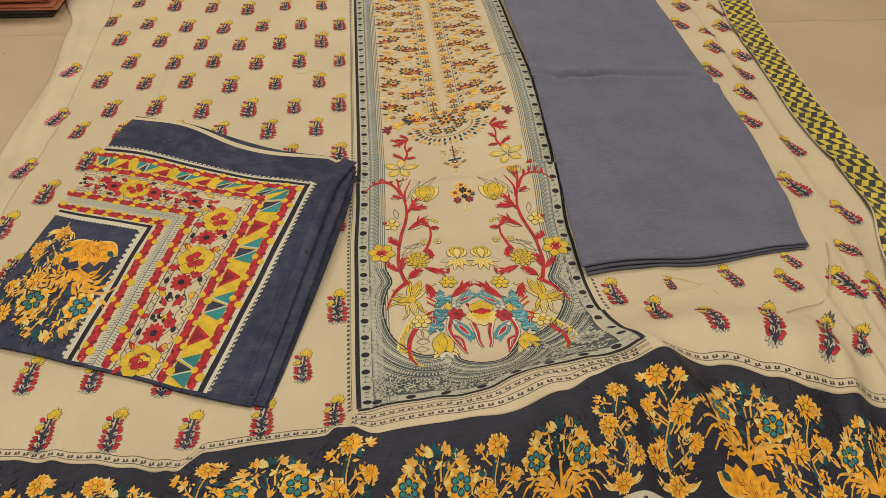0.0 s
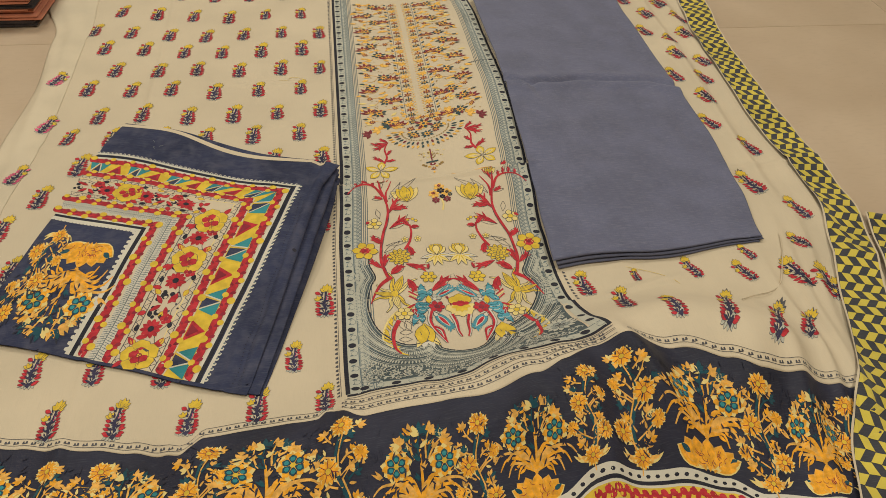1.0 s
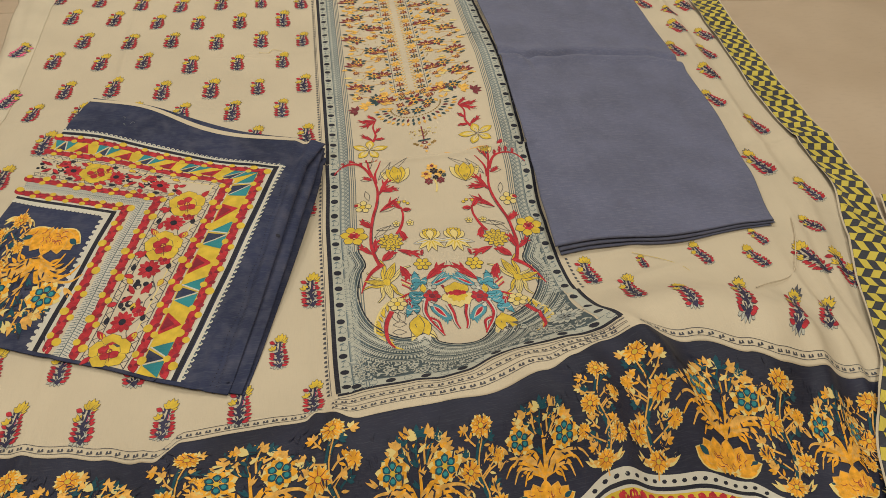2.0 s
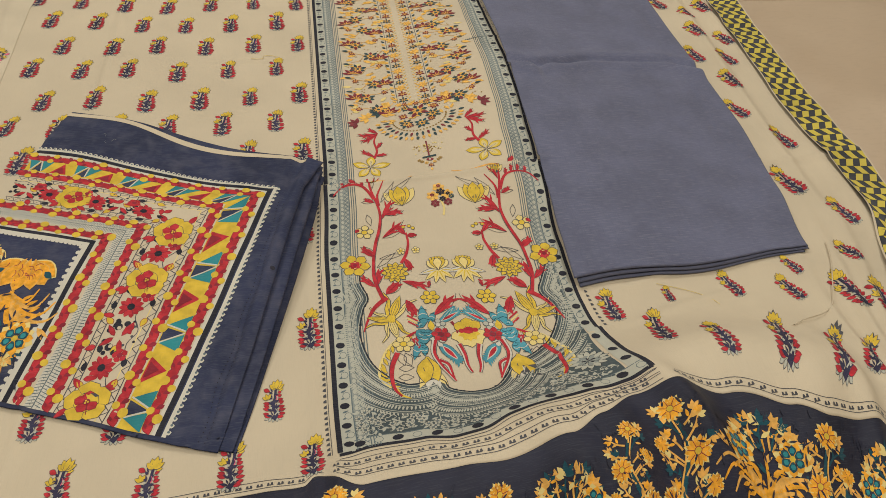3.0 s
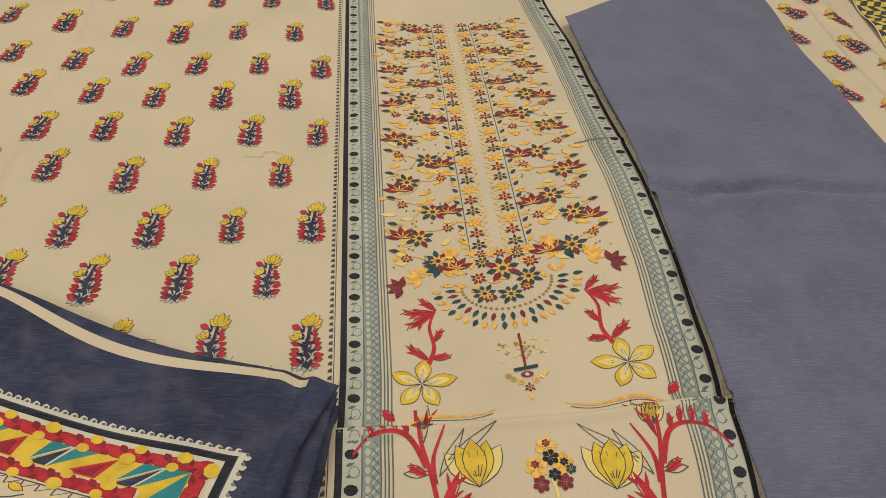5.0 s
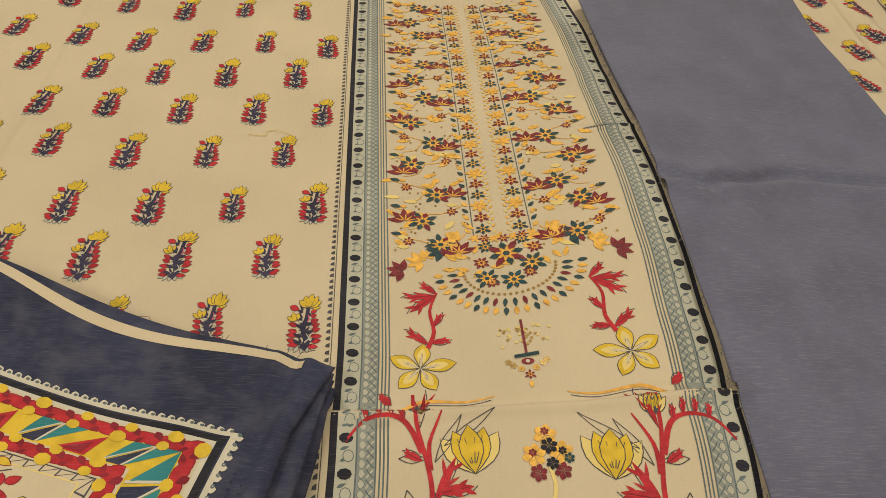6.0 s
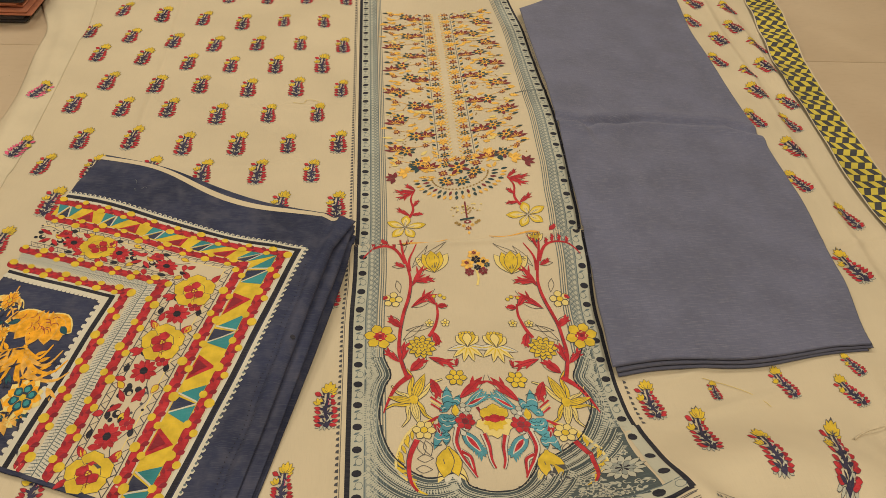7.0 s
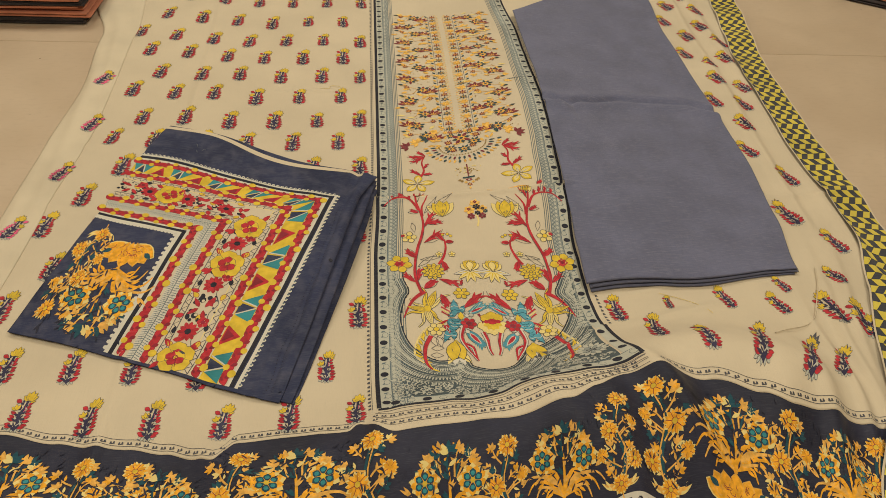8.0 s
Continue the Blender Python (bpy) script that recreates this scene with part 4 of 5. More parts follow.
# flower between the blossoms
k = Ink(lie)
T = lambda p: 0.2475 + 0.232j + 0.82 * p
for a in (0.55, 1.57, 2.6):
    k.petal(T, 0.006j, a, 0.036, 0.030, YELLOW, 6, LINE, 0.0013, blunt=1.7)
for a in (-0.3, -1.0, -1.57, -2.15, -2.85):
    k.petal(T, -0.004j, a, 0.046, 0.030, SOFT, 4, LINE, 0.0013, blunt=1.8)
    k.petal(T, -0.004j, a, 0.028, 0.020, YELLOW, 8)
k.disc(T, 0.002j, 0.013, RED, 10, 8, 0.8, line=CRIMSON)
for x in (-0.016, 0.016):
    k.disc(T, x + 0.002j, 0.008, RED, 9, 7, 0.9)
k.make("flower_print", cloth, "yellow flower print with a red centre")
k = Ink(lie)
T = at(0.250, 0.560, 0.0014)
for c, r, m in ((0 + 58j, 11, THREAD), (-12 + 40j, 11, THREAD), (12 + 42j, 11, THREAD), (2 + 48j, 8, INK), (-10 + 24j, 8, MAROON), (11 + 25j, 8, MAROON), (3 + 32j, 6, INK), (0 + 62j, 4, MAROON), (-13 + 42j, 4, MAROON), (13 + 43j, 4, INK), (18 + 36j, 5, SPRUCE)):
    k.bloom(T, c, r, 6, m, 3 if m is THREAD else 5, None, None, 0.3, 1)
k.stroke(T, [0j, 3 + 14j, 0 + 30j], 3.5, 3, SOFT, 4)
k.make("embroidered_sprig", cloth, "small raised embroidered sprig")


# ---- embroidered neckline ----
r3 = random.Random(21)
CX = 0.247


def stitch_star(k, T, c, r, n, mats, spin=0.0):
    for i in range(n):
        a = spin + 2 * math.pi * i / n
        k.petal(T, c, a, r * (1.12 if i % 2 else 0.92), r * 0.40, mats[i % len(mats)], 3, n=4, blunt=1.3)
        k.petal(T, c, a + 0.22, r * 0.8, r * 0.16, mats[(i + 1) % len(mats)], 2, n=3)
    for i in range(n):
        k.petal(T, c, spin + 2 * math.pi * (i + 0.5) / n, r * 0.62, r * 0.22, PEACH, 4, n=3)
    k.disc(T, c, r * 0.2, mats[0], 5, 6)


plain = lambda p: p
k = Ink(lie, 0.0009)
for sgn in (-1, 1):
    for i in range(50):
        y = 1.035 + i * 0.0168
        k.petal(plain, complex(CX + sgn * 0.050, y), math.pi / 2 - sgn * 0.7, 0.015, 0.0078, SPRUCE if i % 2 else THREAD, 2, n=4)
    k.stroke(plain, [complex(CX + sgn * 0.046, 1.02 + 0.06 * i) for i in range(15)], 0.0014, 0.0014, GREY, 1)
    for i in range(29):
        y = 1.042 + i * 0.0292
        if i % 3 == 2:
            stitch_star(k, plain, complex(CX + sgn * 0.030, y), 0.0165, 7, (THREAD,), 0.2)
        else:
            stitch_star(k, plain, complex(CX + sgn * 0.030, y), 0.0135, 6, (MAROON,) if i % 3 else (SPRUCE,), 0.5)
    for i in range(110):
        k.petal(plain, complex(CX + sgn * 0.015, 1.03 + 0.0077 * i), math.pi / 2 + 0.7 * sgn * (-1) ** i, 0.0105, 0.0042, THREAD if i % 3 else SOFT, 1, n=3)
for i in range(7):
    stitch_star(k, plain, complex(CX - 0.045 + 0.015 * i, 1.022 - 0.002 * (3 - abs(i - 3))), 0.010, 6, (MAROON,) if i % 2 else (THREAD,))
k.make("placket_embroidery", cloth, "raised embroidered placket in maroon, green and marigold")

for sgn in (-1, 1):
    for row in range(13):
        y = 1.005 + 0.070 * row
        k = Ink(lie, 0.0009)
        o = complex(CX, y)
        T = lambda p: complex(CX + sgn * (p.real + 0.055), y + p.imag)
        reach = 0.118
        bend = 0.012 if row % 2 else -0.006
        k.stroke(T, [0.004 + 0.03j, 0.035 + complex(0, bend), 0.07 + 0.012j, complex(reach, 0.028)], 0.0020, 0.0016, PEACH, 1)
        k.stroke(T, [0.06 + 0.01j, 0.075 - 0.02j, 0.10 - 0.028j], 0.0018, 0.0014, PEACH, 1)
        big = 0.060 + r3.uniform(-0.010, 0.010) + (0.018 if row % 2 else -0.008)
        lift = r3.uniform(-0.012, 0.012)
        stitch_star(k, T, complex(big, lift), 0.0240, 8, (SPRUCE, SPRUCE, MAROON), r3.random())
        c = complex(0.100 if row % 2 else 0.018, -0.014 + r3.uniform(-0.01, 0.01))
        for a in (0.3, 1.0, 1.7, 2.4, 3.0):
            k.petal(T, c, a - 0.2, 0.031, 0.0125, MAROON, 3, n=4)
            k.petal(T, c, a, 0.018, 0.003, PEACH, 4, n=3)
        stitch_star(k, T, complex(0.022 if row % 2 else 0.096, 0.018 + r3.uniform(-0.008, 0.008)), 0.0105, 7, (MAROON,), r3.random())
        k.petal(T, complex(reach - 0.012, 0.030), 0.2, 0.019, 0.010, SPRUCE, 4, n=4)
        k.petal(T, complex(reach - 0.022, 0.030), 0.2, 0.012, 0.008, PEACH, 3, n=4)
        for i in range(10):
            p = complex(r3.uniform(0.0, reach), r3.uniform(-0.036, 0.036))
            if abs(p - complex(big, lift)) > 0.019 and abs(p - c) > 0.012:
                a = r3.uniform(-1.0, 1.0) + (0 if r3.random() < 0.6 else math.pi)
                k.petal(T, p, a, r3.uniform(0.020, 0.030), r3.uniform(0.0095, 0.013), THREAD if i % 6 else SOFT, 2, n=4)
        for i in range(7):
            k.disc(T, complex(r3.uniform(0, reach), r3.uniform(-0.034, 0.034)), 0.0021, GOLD, 5, 6)
        k.make("embroidered_spray", cloth, "embroidered vine spray with maroon flowers and marigold leaves")

# fan and pendant at the foot of the neckline
k = Ink(lie, 0.0009)
F = lambda p: complex(CX, 0.925) + p
for ring, (rad, ln, wd) in enumerate(((0.074, 0.018, 0.007), (0.096, 0.016, 0.008))):
    n = 19 if ring == 0 else 23
    for i in range(n):
        a = math.pi * (1.02 + 0.96 * i / (n - 1))
        p = complex(rad * math.cos(a) * 1.05, 0.02 + rad * math.sin(a) * 0.82)
        k.petal(F, p, a, ln, wd, (SPRUCE, MAROON, SPRUCE)[i % 3] if ring == 0 else (THREAD, SPRUCE, PEACH)[i % 3], 3, n=4)
for i in range(26):
    a = math.pi * (1.0 + i / 25)
    k.disc(F, complex(0.066 * math.cos(a) * 1.05, 0.02 + 0.064 * math.sin(a) * 0.82), 0.0026, GOLD, 3, 6)
for c, r, m in ((0 + 0.055j, 0.030, (SPRUCE, MAROON)), (-0.035 + 0.005j, 0.020, (SPRUCE,)), (0.036 + 0.028j, 0.022, (SPRUCE,)), (0.004 - 0.004j, 0.020, (SPRUCE, DEEP)),
                (-0.028 - 0.004j, 0.011, (MAROON,)), (0.03 + 0.008j, 0.011, (MAROON,)), (-0.04 + 0.04j, 0.013, (MAROON,)), (0.045 + 0.062j, 0.013, (MAROON,)), (-0.03 + 0.075j, 0.013, (SPRUCE,)), (0.028 + 0.085j, 0.012, (SPRUCE,))):
    stitch_star(k, F, c, r, 8, m, 0.2)
for i in range(30):
    p = complex(r3.uniform(-0.085, 0.085), r3.uniform(0.02, 0.09))
    k.petal(F, p, r3.uniform(0, 6.3), 0.022, 0.009, THREAD, 2, n=4)
k.make("fan_embroidery", cloth, "fan-shaped embroidered medallion")
k = Ink(lie, 0.0009)
P = at(0.249, 0.735, 0.001)
for i in range(40):
    a = r3.uniform(0, 6.3)
    k.disc(P, complex(r3.gauss(0, 15), r3.gauss(78, 12)), 2.4, GOLD if i % 2 else SOFT, 3, 6)
k.stroke(P, [0 + 105j, 0 + 40j], 3.5, 3.5, MAROON, 4)
k.poly([P(p) for p in (-17 + 36j, 17 + 40j, 17 + 46j, -17 + 42j)], SPRUCE, 5)
k.disc(P, 0 + 30j, 9, MAROON, 5, 10, 0.6)
k.disc(P, 0 + 30j, 3, WHITE, 6, 8)
for c in (-20 + 24j, 20 + 26j, -10 + 18j, 10 + 19j, -26 + 30j, 26 + 31j):
    k.bloom(P, c, 5, 5, GOLD if abs(c) > 25 else THREAD, 3)
stitch_star(k, P, 0 + 8j, 8, 6, (MAROON,), 0.5)
k.petal(P, 0 - 2j, -math.pi / 2, 11, 6, THREAD, 3)
k.make("pendant_embroidery", cloth, "embroidered pendant drop with sequins")
for sgn in (-1, 1):
    for row in range(4):
        k = Ink(lie, 0.0009)
        y = 0.955 + 0.008 * row
        T = lambda p: complex(CX + sgn * p.real, y + p.imag)
        x = (0.162, 0.132, 0.10, 0.075)[row]
        for a in (0.2, 0.9, -0.5, -1.2, 1.7):
            k.petal(T, complex(x, -0.004 + 0.014 * row), a, 0.026, 0.012, (MAROON, THREAD, SPRUCE, THREAD)[row], 3, n=4)
        k.make("embroidered_flower", cloth)

# running thread line across the frame
k = Ink(lie, 0.0009)
for i in range(14):
    x = 0.425 + 0.006 * i
    k.petal(plain, complex(x, 1.283 + 0.0012 * i), 0.2, 0.0075, 0.0035, GREY, 4, n=3)
k.make("stitch_line", cloth)


# ---- dark border at the hem ----
def leafy(k, T, c, a, ln, w, mat, lay):
    """A cleft leaf: two slim halves and a notch."""
    k.petal(T, c, a + 0.17, ln, w * 0.58, mat, lay, n=4)
    k.petal(T, c, a - 0.17, ln * 0.9, w * 0.58, mat, lay, n=4)


def twig(k, T, a, b, lay, mats, size):
    """A thin stalk from a to b with a tuft of cleft leaves at its end and two on the way."""
    ang = math.atan2((b - a).imag, (b - a).real)
    k.stroke(T, [a, a + (b - a) * complex(0.55, 0.08), b], 0.018, 0.012, mats[0], lay, 3)
    for d, f in ((0, 1.0), (0.65, 0.9), (-0.65, 0.9), (1.25, 0.7), (-1.25, 0.7)):
        k.petal(T, b - 0.02 * (b - a), ang + d, size * f, size * 0.36, mats[int(d > 0)], lay + 1, n=4, blunt=1.1)
    for d in (0.9, -0.9):
        k.petal(T, a + (b - a) * 0.5, ang + d, size * 0.75, size * 0.28, mats[int(d < 0)], lay, n=4)


def tree(k, T, rnd):
    """Orange vase flower, drooping fern leaves above it, two teal blossoms and a fan of twigs; one unit high."""
    unprinted(k, T, rnd, 60, 0.40, 0.34, 0.98, 0.085)
    # vase flower
    for sgn in (-1, 1):
        k.petal(T, sgn * 0.02 + 0.04j, math.pi / 2 - sgn * 1.15, 0.28, 0.14, ORANGE, 2, SOFT, 0.010, 6, 1.1)
        k.petal(T, sgn * 0.17 + 0.12j, math.pi / 2 - sgn * 1.0, 0.10, 0.05, DEEP, 4, n=4)
        k.petal(T, sgn * 0.04 + 0.03j, math.pi / 2 - sgn * 0.75, 0.26, 0.14, ORANGE, 3, PEACH, 0.008, 6, 1.2)
        k.petal(T, sgn * 0.04 + 0.02j, math.pi / 2 - sgn * 0.32, 0.26, 0.13, ORANGE, 5, PEACH, 0.008, 6, 1.3)
    k.petal(T, 0.02j, math.pi / 2, 0.28, 0.13, ORANGE, 7, PEACH, 0.006, 6, 1.2)
    for i in range(16):
        a, q = 0.3 + 2.5 * rnd.random(), rnd.uniform(0.06, 0.22)
        c = 0.03j + q * complex(math.cos(a), math.sin(a))
        e = 0.03 * complex(math.cos(a + 0.6), math.sin(a + 0.6))
        k.stroke(T, [c - e, c + e * 0.5j, c + e], 0.006, 0.004, CRIMSON, 8, 2)
    # fern leaves that rise and droop
    for sgn in (-1, 1):
        for i, (h, r, drop) in enumerate(((0.36, 0.20, 0.10), (0.40, 0.30, 0.11), (0.45, 0.38, 0.10), (0.50, 0.30, 0.06), (0.54, 0.20, 0.02), (0.50, 0.44, 0.07))):
            k.stroke(T, [0.33j, complex(sgn * r * 0.4, h), complex(sgn * r * 0.8, h + 0.01), complex(sgn * r, h - drop)], 0.044, 0.010, (ORANGE, PEACH)[i % 2], 3, 4)
            k.petal(T, complex(sgn * r * 0.55, h), math.pi / 2 - sgn * 2.2, 0.085, 0.03, ORANGE, 3, n=4)
        c = complex(sgn * 0.22, 0.66)
        k.stroke(T, [0.34j, complex(sgn * 0.07, 0.50), complex(sgn * 0.16, 0.60)], 0.026, 0.016, ORANGE, 4)
        k.shaggy(T, c, 0.150, SOFT, 4, None, 9, 0.2)
        k.shaggy(T, c, 0.135, ORANGE, 6, None, 9, 0.5)
        k.bloom(T, c, 0.098, 6, DEEP, 9, None, None, 0.5, 1.0)
        for i in range(6):
            k.disc(T, c + 0.058 * complex(math.cos(1.05 * i + 0.5), math.sin(1.05 * i + 0.5)), 0.021, TEAL, 12, 6)
        k.disc(T, c, 0.024, YELLOW, 12, 7)
        for i in range(6):
            a = math.pi / 2 - sgn * (0.14 + 0.26 * i)
            q = complex(sgn * 0.05, 0.66)
            e = complex(math.cos(a), math.sin(a))
            twig(k, T, q + 0.04 * e, q + (0.25 - 0.015 * i + rnd.uniform(-0.02, 0.02)) * e, 2, ((PEACH, ORANGE), (DEEP, PEACH), (PEACH, SOFT))[i % 3], 0.105)
        leafy(k, T, complex(sgn * 0.34, 0.56), math.pi / 2 - sgn * 0.9, 0.13, 0.05, PEACH, 3)
    k.stroke(T, [0.3j, 0.015 + 0.5j, 0.78j], 0.034, 0.018, ORANGE, 3)
    twig(k, T, 0.68j, 0.90j, 4, (DEEP, SOFT), 0.13)
    for i in range(4):
        leafy(k, T, complex(0, 0.44 + 0.08 * i), math.pi / 2 + (0.7 if i % 2 else -0.7), 0.10, 0.045, DEEP if i % 2 else PEACH, 5)


def unprinted(k, T, rnd, n, x, y0, y1, big):
    """Thin unprinted gaps that break up the blocks of colour."""
    for i in range(n):
        c = complex(rnd.uniform(-x, x), rnd.uniform(y0, y1))
        k.petal(T, c, rnd.gauss(math.pi / 2, 0.8), rnd.uniform(0.6, 1.2) * big, big * 0.20, NAVY, 11, n=3)


def flower_column(k, T, rnd):
    """A climbing stem with marigold heads and tufts of leaves; one unit high."""
    unprinted(k, T, rnd, 42, 0.24, 0.0, 1.0, 0.085)
    k.stroke(T, [0j, 0.06 + 0.3j, -0.03 + 0.6j, 0.05 + 0.9j], 0.040, 0.020, DEEP, 2)
    k.stroke(T, [0.02 + 0.02j, 0.085 + 0.3j, -0.005 + 0.6j, 0.06 + 0.85j], 0.018, 0.012, PEACH, 3)
    for c, r in ((0.05 + 0.93j, 0.125), (-0.09 + 0.57j, 0.125), (0.17 + 0.26j, 0.12), (-0.19 + 0.34j, 0.085), (0.19 + 0.66j, 0.080), (0.0 + 0.06j, 0.11)):
        k.stroke(T, [complex(0.02, c.imag - 0.14), c], 0.014, 0.012, PEACH, 2, 2)
        k.shaggy(T, c, r * 0.92, SOFT, 4, None, 14, rnd.random())
        k.shaggy(T, c, r * 0.84, ORANGE, 6, ORANGE, 14 if r > 0.09 else 9, rnd.random(), CRIMSON)
        if r > 0.09:
            k.disc(T, c, r * 0.20, YELLOW, 12, 8, line=CRIMSON, edge=0.005)
    for i in range(14):
        y, sgn = 0.10 + 0.056 * i, 1 if i % 2 else -1
        p = complex(0.02 * sgn, y)
        a = math.pi / 2 - sgn * rnd.uniform(0.6, 1.15)
        twig(k, T, p, p + rnd.uniform(0.10, 0.20) * complex(math.cos(a), math.sin(a)), 2, ((PEACH, ORANGE), (PEACH, SOFT), (DEEP, PEACH))[i % 3], 0.088)
    for sgn in (-1, 1):
        k.petal(T, complex(0, 0.02), math.pi / 2 - sgn * 1.25, 0.20, 0.06, PEACH, 2)
        leafy(k, T, complex(sgn * 0.1, 0.02), math.pi / 2 - sgn * 0.8, 0.14, 0.06, SOFT, 2)


r4 = random.Random(8)
for x in (-0.70, -0.42, -0.162, 0.103, 0.305, 0.622, 0.835):
    k = Ink(lie)
    base = max(hem(x) - 0.235, band_end(x) + 0.018)
    tree(k, wide(at(x, base, hem(x) - 0.036 - base, r4.uniform(-3, 3) - (8 if x > 0.6 else 0)), 1.15 if x != 0.835 else 0.8), r4)
    k.make("tree_motif", cloth, "orange vase-and-fan flower print with teal blossoms")
for x in (-0.84, -0.56, -0.485, -0.285, -0.030, 0.205, 0.405, 0.500, 0.735, 0.925):
    k = Ink(lie)
    base = max(hem(x) - 0.235, band_end(x) + 0.022)
    flower_column(k, wide(at(x, base, hem(x) - 0.034 - base, r4.uniform(-4, 4) - (6 if x > 0.5 else 0), flip=r4.choice((-1, 1))), 1.05), r4)
    k.make("flower_column_motif", cloth, "orange flower-column print")

# band below the border: row of marks, then red garland on cream
k = Ink(lie)
xs = [-1.0 + 2.1 * i / 200 for i in range(201)]
for a, b, m, l in ((0.016, 0.0, WHITE, 0), (0.0, -0.006, INK, 1), (-0.006, -0.010, WHITE, 1), (-0.010, -0.032, YELLOW, 1), (-0.060, -0.064, INK, 1)):
    k.strip([complex(x, band_end(x) + a) for x in xs], [complex(x, band_end(x) + b) for x in xs], m, l)
for i in range(120):
    x = -1.0 + 2.1 * i / 120
    k.petal(plain, complex(x, band_end(x) - 0.014), -0.6, 0.018, 0.012, RED, 2, CRIMSON)
    k.petal(plain, complex(x + 0.008, band_end(x) - 0.030), 0.7, 0.016, 0.010, RED, 2, CRIMSON)
    k.disc(plain, complex(x, band_end(x) + 0.007), 0.0045, INK, 2, 6, 0.7)
    k.petal(plain, complex(x, band_end(x) - 0.058), 1.3, 0.02, 0.008, GREY, 2)
k.make("garland_print", cloth, "red and yellow garland stripe")


# ---- folded dupatta ----
dupatta = thing("folded_dupatta", "navy cotton dupatta with floral borders, folded in a thick square", "dupatta")
DA, DB, DC, DD = complex(-0.812, 0.243), complex(-0.193, 0.012), complex(-0.004, 0.716), complex(-0.585, 0.925)


def bulk(x, y):
    """Height of the dupatta's upper face."""
    v = ((x + 0.795) * 0.347 + (y - 0.235) * 0.938) / 0.72
    z = 0.016 + 0.110 * min(0.85, max(0, v)) - 0.035 * bell(x, y, 0, 0.75, 0.2, 0.2)
    r = ((x + 0.193) * 0.966 - (y - 0.012) * 0.259)
    z += 0.0045 * groove(r + 0.035, 0.010) - 0.004 * groove(r + 0.052, 0.008) + 0.003 * groove(r + 0.075, 0.008)
    z += 0.010 * bell(x, y, -0.40, 0.86, 0.07, 0.07) - 0.008 * bell(x, y, -0.22, 0.78, 0.06, 0.08)
    z += 0.0022 * math.sin(19 * x + 7 * y) + 0.0018 * math.sin(13 * y - 6 * x) + 0.0010 * math.sin(41 * x + 23 * y)
    z += 0.0011 * math.sin(90 * r + 14 * y) * groove(r + 0.06, 0.06) + 0.0009 * math.sin(60 * v + 9 * x) * step((v - 0.84) / 0.03)
    return max(z, lie(x, y) + 0.006)


def dup_place(du=0.0, dv=0.0, shrink=0.0, wide=1.0):
    def place(u, v):
        u *= wide + (1 - wide) * max(0, v - 0.85) / 0.15
        u, v = shrink + (1 - 2 * shrink) * u + du, shrink + (1 - 2 * shrink) * v + dv
        p = (1 - u) * (1 - v) * DA + u * (1 - v) * DB + u * v * DC + (1 - u) * v * DD
        p += 0.006 * math.sin(3.3 * v + 0.5) * (u - 0.5) + 1j * 0.010 * math.sin(7 * u + 1.0) * v ** 3
        p += 1j * 0.004 * math.sin(5 * u) * (1 - v) ** 3
        return p.real, p.imag
    return place


LEAVES = 4
for n in range(LEAVES):
    lo = lambda x, y, n=n: lie(x, y) + 0.0012 + (bulk(x, y) - lie(x, y)) * n / LEAVES + 0.0006
    hi = lambda x, y, n=n: lie(x, y) + (bulk(x, y) - lie(x, y)) * (n + 1) / LEAVES - (0.0004 if n < LEAVES - 1 else 0)
    off = ((0.004, 0.004, 0.006, 1.015), (0.004, 0.008, 0.008, 0.985), (0.0, 0.004, 0.004, 1.008), (0, 0, 0, 0.968))[n]
    puffed("folded_leaf", dup_place(*off), 150 if n == LEAVES - 1 else 40, 160 if n == LEAVES - 1 else 40, lo, hi, DUPATTA, dupatta, 0.014)

flat = dup_place()


def on_dup(u, v):
    x, y = flat(u, v)
    return complex(x, y)


def skew(d, v):
    """The print runs a little askew to the folded edges."""
    return (0.035 - 0.077 * v) * (0.655 - d) / 0.51


def ell(d, s):
    """Point of the L-shaped border: d in from the rim, s 0..1 up one side, 1..2 along the other."""
    top = 0.887 - 0.613 * d
    if s <= 1:
        v = 0.012 + (top + 0.018 * (0.655 - d) / 0.51 - 0.012) * s
        return on_dup(1 - d - skew(d, v), v)
    f = s - 1
    return on_dup((1 - d - skew(d, top)) * (1 - f) + 0.008 * f, top + 0.018 * (1 - f) * (0.655 - d) / 0.51)


def ell_frame(d, s, size):
    """Local frame on the border: x along it, y inwards; unit = size."""
    p = ell(d, s)
    e = ell(d, s + 0.004) - ell(d, s - 0.004) if abs(s - 1) > 0.01 else ell(d, s + 0.004) - p
    e /= abs(e)
    flatten = 0.74 if s > 1 else 1.0
    return lambda q: p + size * (e * q.real + e * 1j * flatten * q.imag)


